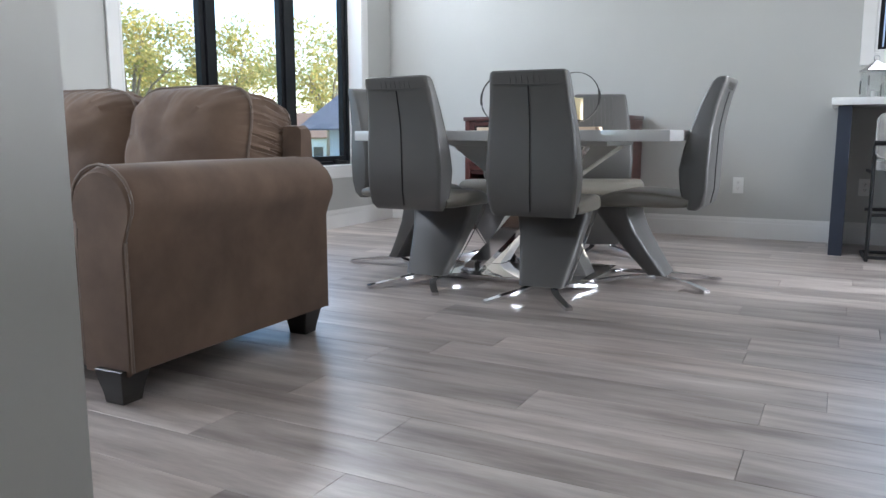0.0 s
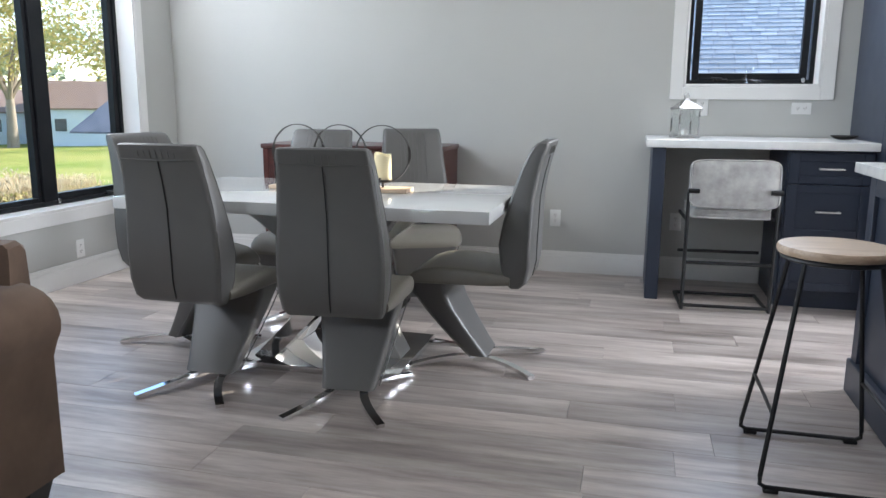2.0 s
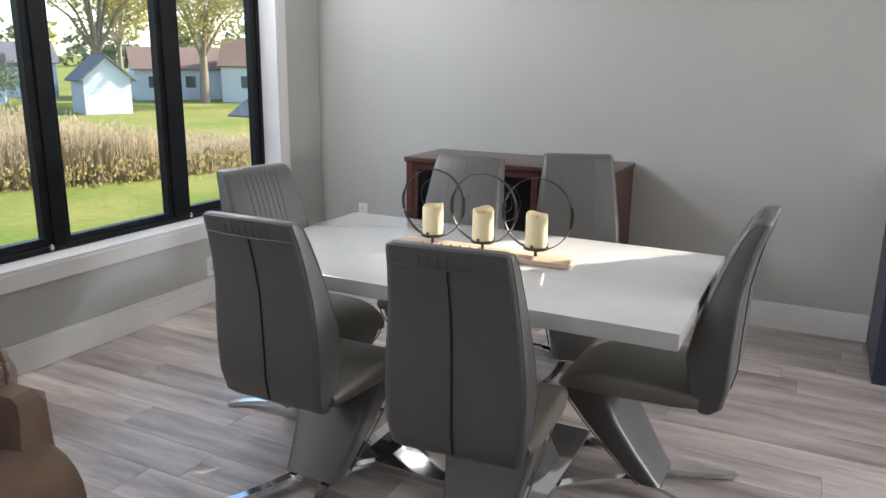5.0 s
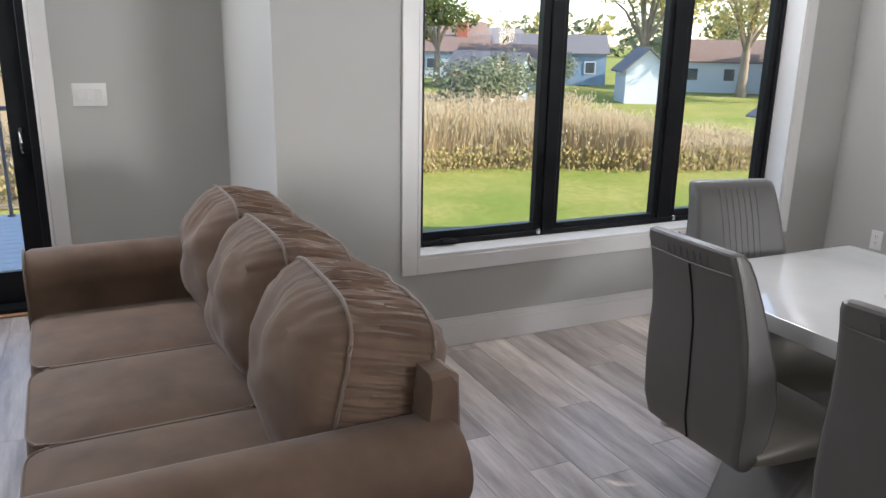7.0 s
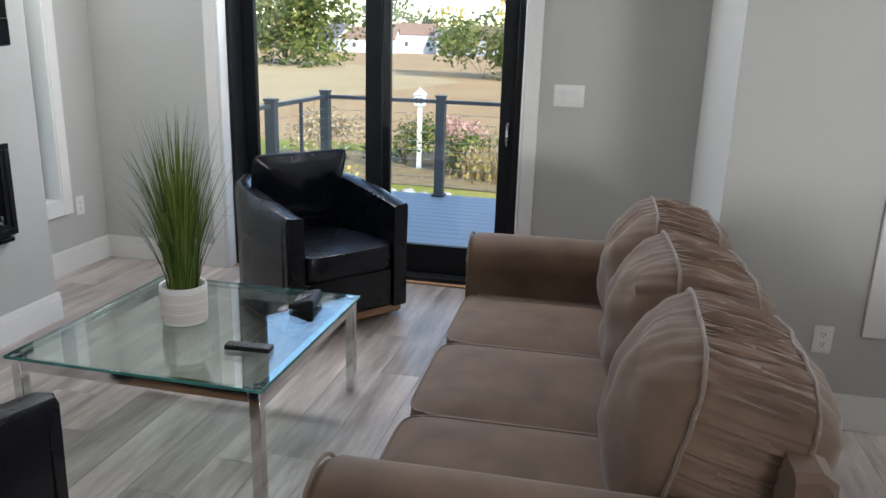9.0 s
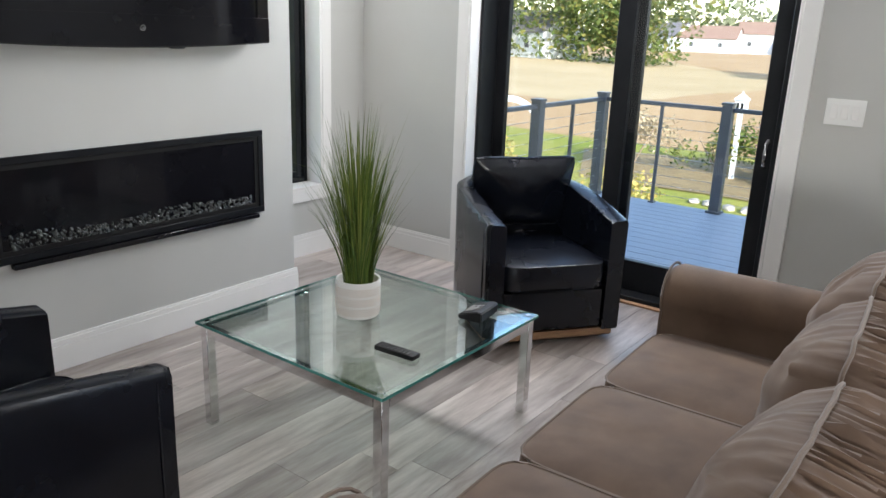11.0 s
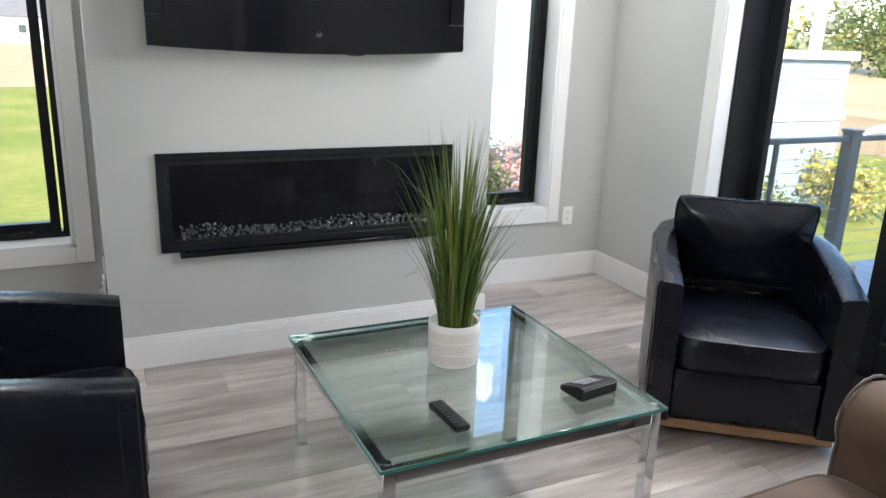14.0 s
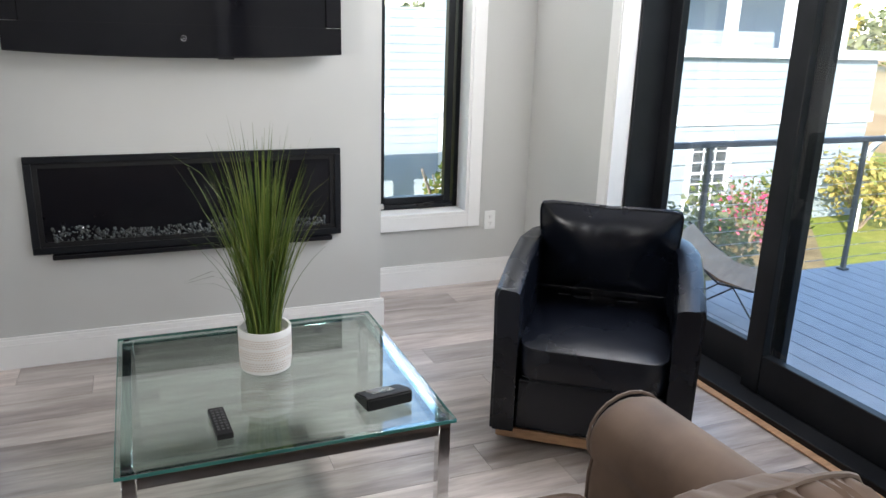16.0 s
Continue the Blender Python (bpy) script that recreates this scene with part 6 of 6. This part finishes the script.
def neighbour_house():
    t = thing("neighbour_house", (0, 0, GZ), "large pale blue clapboard house with white trim and a porch", "house")
    y1, y2 = -9.4, -12.2
    bm = bmesh.new()
    box(bm, -17.5, -10.4, -19, y1, -0.6, 3.55)
    box(bm, -17.5, -10.4, -19, y1 - 2.2, 3.551, 5.6)
    box(bm, -10.4, -4.5, -19, y2, -0.6, 4.3)
    part("wall", bm, M["blueside"], t)
    bm = bmesh.new()
    clapboards(bm, -17.5, -10.52, y1 + 0.001, -0.5, 2.15, 1, 0.17, [(-13.75, -12.55, 0.35, 2.0)])
    clapboards(bm, -17.5, -10.52, y1 + 0.001, 2.40, 3.5, 1, 0.17)
    clapboards(bm, -17.5, -10.4, y1 - 2.199, 3.6, 5.6, 1, 0.17)
    clapboards(bm, -10.2, -4.5, y2 + 0.001, -0.5, 4.3, 1, 0.17, [(-9.3, -8.2, 0.3, 2.1)])
    tagged(part("clapboards", bm, M["blueside"], t), kind="stuff")
    for a in ((-17.6, -10.4, y1, y1 + 0.06, 2.16, 2.39), (-10.52, -10.3, y1 - 0.1, y1 + 0.05, -0.6, 3.55), (-17.6, -10.3, y1 - 0.1, y1 + 0.16, 3.51, 3.70), (-10.4, -4.4, y1 - 0.5, y1 + 0.0, 2.5, 2.75), (-10.4, -10.2, y2, y2 + 0.05, -0.6, 4.3)):
        bm = bmesh.new()
        box(bm, *a)
        part("trim_board", bm, M["white"], t, "white trim board")
    for x in (-8.15, -5.2):
        bm = bmesh.new()
        box(bm, x - 0.13, x + 0.13, y1 - 0.42, y1 - 0.16, -0.6, 2.49, 0.01, 1)
        part("porch_column", bm, M["white"], t, "square white porch column")
    for x in (-16.4, -14.9, -13.4, -11.9, -10.6):
        bm = bmesh.new()
        box(bm, x - 0.09, x + 0.09, y1 - 0.2, y1, 3.71, 5.6)
        part("balcony_post", bm, M["white"], t, "white balcony post")

    def win(x0, x1, z0, z1, y, cols, rows):
        bm = bmesh.new()
        f = 0.11
        for a in ((x0 - f, x0, z0 - f, z1 + f), (x1, x1 + f, z0 - f, z1 + f), (x0, x1, z1, z1 + f), (x0, x1, z0 - f, z0)):
            box(bm, a[0], a[1], y, y + 0.07, a[2], a[3])
        for k in range(1, cols):
            xx = x0 + (x1 - x0) * k / cols
            box(bm, xx - 0.012, xx + 0.012, y + 0.012, y + 0.04, z0, z1)
        for k in range(1, rows):
            zz = z0 + (z1 - z0) * k / rows
            w = 0.03 if k == rows // 2 else 0.012
            box(bm, x0, x1, y + 0.013, y + 0.041, zz - w, zz + w)
        wi = part("window", bm, M["white"], t, "white sash window with small panes")
        bm = bmesh.new()
        box(bm, x0, x1, y + 0.002, y + 0.010, z0, z1)
        part("pane", bm, M["winglass"], wi)
    win(-13.6, -12.7, 0.5, 1.85, y1, 3, 6)
    win(-9.15, -8.35, 0.4, 1.95, y2, 2, 6)
    bm = bmesh.new()
    loft(bm, [[(x, y, z) for y, z in ((-18, 7.8), (y1 + 0.3, 5.6), (y1 + 0.3, 5.8), (-18, 8.1))] for x in (-18, -10.2)])
    part("roof", bm, M["roof"], t)


neighbour_house()


def north_neighbour():
    t = thing("shingled_house", (0, 0, 0), "neighbouring house with a grey shingled roof close to the window", "house")
    bm = bmesh.new()
    loft(bm, [[(x, y, z) for y, z in ((8.3, GZ), (8.3, 0.95), (16.3, 4.95), (24, 1.2), (24, GZ))] for x in (-5.5, 6.0)])
    part("wall", bm, M["white"], t)
    bm = bmesh.new()
    rng = random.Random(4)
    sl = Vector((0, 6.0, 3.0)).normalized()
    nr = Vector((0, -0.447, 0.894))
    row = 0
    u = -0.3
    while u < 8.9:
        x = -1.5 - rng.random() * 0.3
        while x < 4.5:
            w = rng.choice((0.12, 0.15, 0.18, 0.22, 0.26))
            p0 = Vector((x, 8.3, 0.97)) + sl * u + nr * (0.018 + rng.random() * 0.004)
            p1 = p0 + sl * 0.135 - nr * 0.008
            a, b = Vector((0, 0, 0)), Vector((w - 0.006, 0, 0))
            lo = nr * -0.008
            vs = [bm.verts.new(q) for q in (p0 + lo, p0 + b + lo, p0 + b, p0, p1, p1 + b)]
            bm.faces.new((vs[0], vs[1], vs[2], vs[3]))
            bm.faces.new((vs[3], vs[2], vs[5], vs[4]))
            x += w
        u += 0.125
        row += 1
    tagged(part("shingles", bm, M["shingle"], t, "blue-grey asphalt shingles"), kind="stuff")
    bm = bmesh.new()
    loft(bm, [[(x, y, z) for y, z in ((8.0, 0.82), (16.3, 4.975), (16.3, 4.955), (8.0, 0.80))] for x in (-5.8, 6.3)])
    part("roof_deck", bm, M["roof"], t)


m_, nt_, b_ = material("asphalt_shingle")
g_ = nt_.nodes.new("ShaderNodeNewGeometry")
col_ = ramp(nt_, g_.outputs["Random Per Island"], [(0, (0.26, 0.28, 0.31)), (0.6, (0.32, 0.34, 0.37)), (1, (0.42, 0.43, 0.46))])
nz_ = noise_at(nt_, coords(nt_), 90, 3)
nt_.links.new(mixed(nt_, col_, ramp(nt_, nz_, [(0.3, (0.75, 0.75, 0.75)), (0.7, (1.1, 1.1, 1.1))]), 0.8, "MULTIPLY"), b_.inputs["Base Color"])
b_.inputs["Roughness"].default_value = 0.9
M["shingle"] = m_
north_neighbour()


def deck():
    x0, x1, y0, y1 = -7.53, XA - T - 0.03, -0.80, 2.9
    t = thing("deck", (0, 0, 0), "grey composite deck with long boards outside the patio door", "deck")
    t["kind"] = "structure"
    w = 0.14
    x = x0
    while x < x1 - 0.02:
        bm = bmesh.new()
        box(bm, x + 0.003, min(x + w, x1) - 0.003, y0, y1, -0.085, -0.06, 0.002, 1)
        part("deck_board", bm, M["deck"], t)
        x += w
    bm = bmesh.new()
    box(bm, x0, x1, y0 + 0.02, y1 - 0.02, -0.3, -0.088)
    part("joists", bm, M["railgrey"], t)
    for px in (-7.2, -5.0):
        for py in (-0.35, 1.2, 2.75):
            bm = bmesh.new()
            box(bm, px - 0.07, px + 0.07, py - 0.07, py + 0.07, GZ, -0.301)
            part("support_post", bm, M["railgrey"], t)
    r = thing("deck_railing", (0, 0, 0), "dark grey deck railing with steel cables", "railing")

    def post(x, y):
        bm = bmesh.new()
        box(bm, x - 0.045, x + 0.045, y - 0.045, y + 0.045, -0.058, 0.915, 0.004, 1)
        box(bm, x - 0.052, x + 0.052, y - 0.052, y + 0.052, 0.916, 0.937, 0.003, 1)
        box(bm, x - 0.065, x + 0.065, y - 0.065, y + 0.065, -0.0595, -0.035, 0.004, 1)
        part("post", bm, M["railgrey"], r)

    def baluster(x, y):
        bm = bmesh.new()
        box(bm, x - 0.014, x + 0.014, y - 0.014, y + 0.014, -0.058, 0.855, 0.002, 1)
        box(bm, x - 0.03, x + 0.03, y - 0.03, y + 0.03, -0.0595, -0.045, 0.002, 1)
        part("baluster", bm, M["railgrey"], r)
    xw, ys = -7.45, -0.72
    for p in ((xw, ys), (-6.2, ys), (-4.9, ys), (xw, 0.48), (xw, 1.9), (xw, 2.8)):
        post(*p)
    for p in ((-6.83, ys), (-5.5, ys), (xw, -0.12), (xw, 1.19)):
        baluster(*p)
    for a in ((xw + 0.046, -6.246, ys - 0.025, ys + 0.025), (-6.154, -4.946, ys - 0.025, ys + 0.025)):
        bm = bmesh.new()
        box(bm, *a, 0.856, 0.892, 0.006, 1)
        part("top_rail", bm, M["railgrey"], r)
    for a, b in ((ys + 0.046, 0.434), (0.526, 1.854), (1.946, 2.754)):
        bm = bmesh.new()
        box(bm, xw - 0.025, xw + 0.025, a, b, 0.856, 0.892, 0.006, 1)
        part("top_rail", bm, M["railgrey"], r)
    for k in range(9):
        z = 0.03 + k * 0.09
        bm = bmesh.new()
        tube(bm, [(xw, 2.8, z), (xw, ys, z)], 0.0025, 5)
        part("cable", bm, M["steel"], r)
        bm = bmesh.new()
        tube(bm, [(xw, ys, z), (-4.9, ys, z)], 0.0025, 5)
        part("cable", bm, M["steel"], r)


deck()


def garden_things():
    t = thing("garden_arbor", (-16.4, -7.4, GZ, 0, 0, 120), "white arched garden arbor on the lawn", "arbor")
    for yy in (-0.3, 0.3):
        bm = bmesh.new()
        pts = [(-0.75, yy, 0), (-0.75, yy, 1.5)] + [(-0.75 * math.cos(a), yy, 1.5 + 0.75 * math.sin(a)) for a in [math.pi * k / 12 for k in range(1, 12)]] + [(0.75, yy, 1.5), (0.75, yy, 0)]
        tube(bm, pts, 0.03, 4, flat=(0.06, 0.09))
        part("arch", bm, M["white"], t)
    for k in range(9):
        a = math.pi * k / 8
        bm = bmesh.new()
        tube(bm, [(-0.75 * math.cos(a), -0.3, 1.5 + 0.75 * math.sin(a)), (-0.75 * math.cos(a), 0.3, 1.5 + 0.75 * math.sin(a))], 0.018, 4)
        part("slat", bm, M["white"], t)
    t = thing("birdhouse", (-22.3, -3.6, GZ), "white birdhouse on a tall white post", "birdhouse")
    bm = bmesh.new()
    box(bm, -0.06, 0.06, -0.06, 0.06, 0, 1.9)
    part("post", bm, M["white"], t)
    bm = bmesh.new()
    box(bm, -0.15, 0.15, -0.15, 0.15, 1.901, 2.22, 0.01, 1)
    b = part("box", bm, M["white"], t)
    # Black blocks on the closed face stand for the shade in the entry holes.
    bm = bmesh.new()
    for y in (-0.06, 0.06):
        box(bm, 0.1505, 0.156, y - 0.035, y + 0.035, 1.98, 2.14)
    part("opening", bm, M["black"], b)
    bm = bmesh.new()
    loft(bm, [[(sx * k, sy * k, z) for sx, sy in ((-1, -1), (1, -1), (1, 1), (-1, 1))] for k, z in ((0.19, 2.221), (0.02, 2.40), (0.012, 2.46))])
    part("roof", bm, M["white"], t)
    for x, y in ((-13.9, 6.4), (-14.2, 3.9)):
        t = thing("marker_stake", (x, y, GZ), "thin white marker stake in the lawn", "stake", "lawn stakes")
        bm = bmesh.new()
        tube(bm, [(0, 0, 0), (0, 0, 0.9)], 0.02, 6)
        part("stake", bm, M["white"], t)
    rng = random.Random(31)
    for k in range(20):
        x, y = (rng.uniform(-18.6, -17.4), rng.uniform(-3.4, 1.0)) if k < 12 else (rng.uniform(-12.2, -10.6), rng.uniform(3.3, 4.8))
        t = thing("garden_stone", (x, y, GZ, 0, 0, rng.uniform(0, 360)), "pale rough garden stone on the lawn", "stone", "garden stones")
        bm = bmesh.new()
        bmesh.ops.create_icosphere(bm, subdivisions=2, radius=1)
        s = rng.uniform(0.09, 0.19)
        for v in bm.verts:
            f = 1 + 0.3 * noise.noise(v.co * 1.5 + Vector((k, 0, 0)))
            v.co = Vector((v.co.x * s * f * 1.3, v.co.y * s * f, max(v.co.z, -0.5) * s * 0.6 * f + s * 0.25))
        part("stone", bm, M["stone"], t)
    t = thing("patio_chair", pose(-5.28, -0.20, -0.06, 0, 0, 35) @ Matrix.Scale(0.8, 4), "deck chair with a brown woven sling and thin dark metal legs", "chair")
    bm = bmesh.new()
    loft(bm, [[(x, y, z) for x in (-0.25, 0.25)] + [(x, y + 0.015, z + 0.015) for x in (0.25, -0.25)] for y, z in ((-0.36, 0.60), (-0.2, 0.46), (-0.02, 0.36), (0.2, 0.32), (0.32, 0.34))])
    part("seat", bm, M["oakbase"], t, "brown woven sling")
    for s in (-1, 1):
        bm = bmesh.new()
        tube(bm, [(s * 0.26, -0.38, 0.62), (s * 0.26, 0.0, 0.345), (s * 0.26, 0.33, 0.33)], 0.008, 6)
        tube(bm, [(s * 0.26, -0.35, 0.0), (s * 0.26, 0.1, 0.335), (s * 0.26, 0.34, 0.0)], 0.008, 6)
        part("side_frame", bm, M["blackmetal"], t)


garden_things()

# ---- floor planks ----
def planks():
    base = structure_floor = tagged(new("floor"), "grey wood-look vinyl plank floor", kind="structure")
    W, L, XP = 0.18, 1.22, XA - 0.08
    cache = {}
    bmj = bmesh.new()
    rng = random.Random(5)
    placed = []
    y = YB
    row = 0
    while y < YN:
        x = XP - rng.random() * L
        while x < XE:
            a0, a1 = max(x, XP), min(x + L, XE)
            if a1 - a0 > 0.03:
                placed.append((a0, a1, y, min(y + W, YN)))
            x += L
        y += W
        row += 1
    placed.sort(key=lambda q: (abs((q[0] + q[1]) / 2 + 1.4) + abs((q[2] + q[3]) / 2 - 3.0)))
    g = 0.0005
    for k, (a0, a1, b0, b1) in enumerate(placed):
        w, d = round(a1 - a0 - 2 * g, 4), round(b1 - b0 - 2 * g, 4)
        if k < 300:
            key = (w, d)
            if key not in cache:
                bm = bmesh.new()
                vs = box(bm, -w / 2, w / 2, -d / 2, d / 2, -0.011, 0.0)
                bmesh.ops.bevel(bm, geom=[e for e in bm.edges if all(v.co.z > -0.001 for v in e.verts)], offset=0.0009, segments=1, affect="EDGES")
                cache[key] = finish("plank", bm, M["plank"], False)
            ob = new("plank", cache[key])
            ob.location = ((a0 + a1) / 2, (b0 + b1) / 2, 0)
            ob.parent = base
        else:
            box(bmj, a0 + g, a1 - g, b0 + g, b1 - g, -0.011, 0)
    if len(placed) > 300:
        tagged(part("plank_far", bmj, M["plank"], base), kind="stuff")


planks()
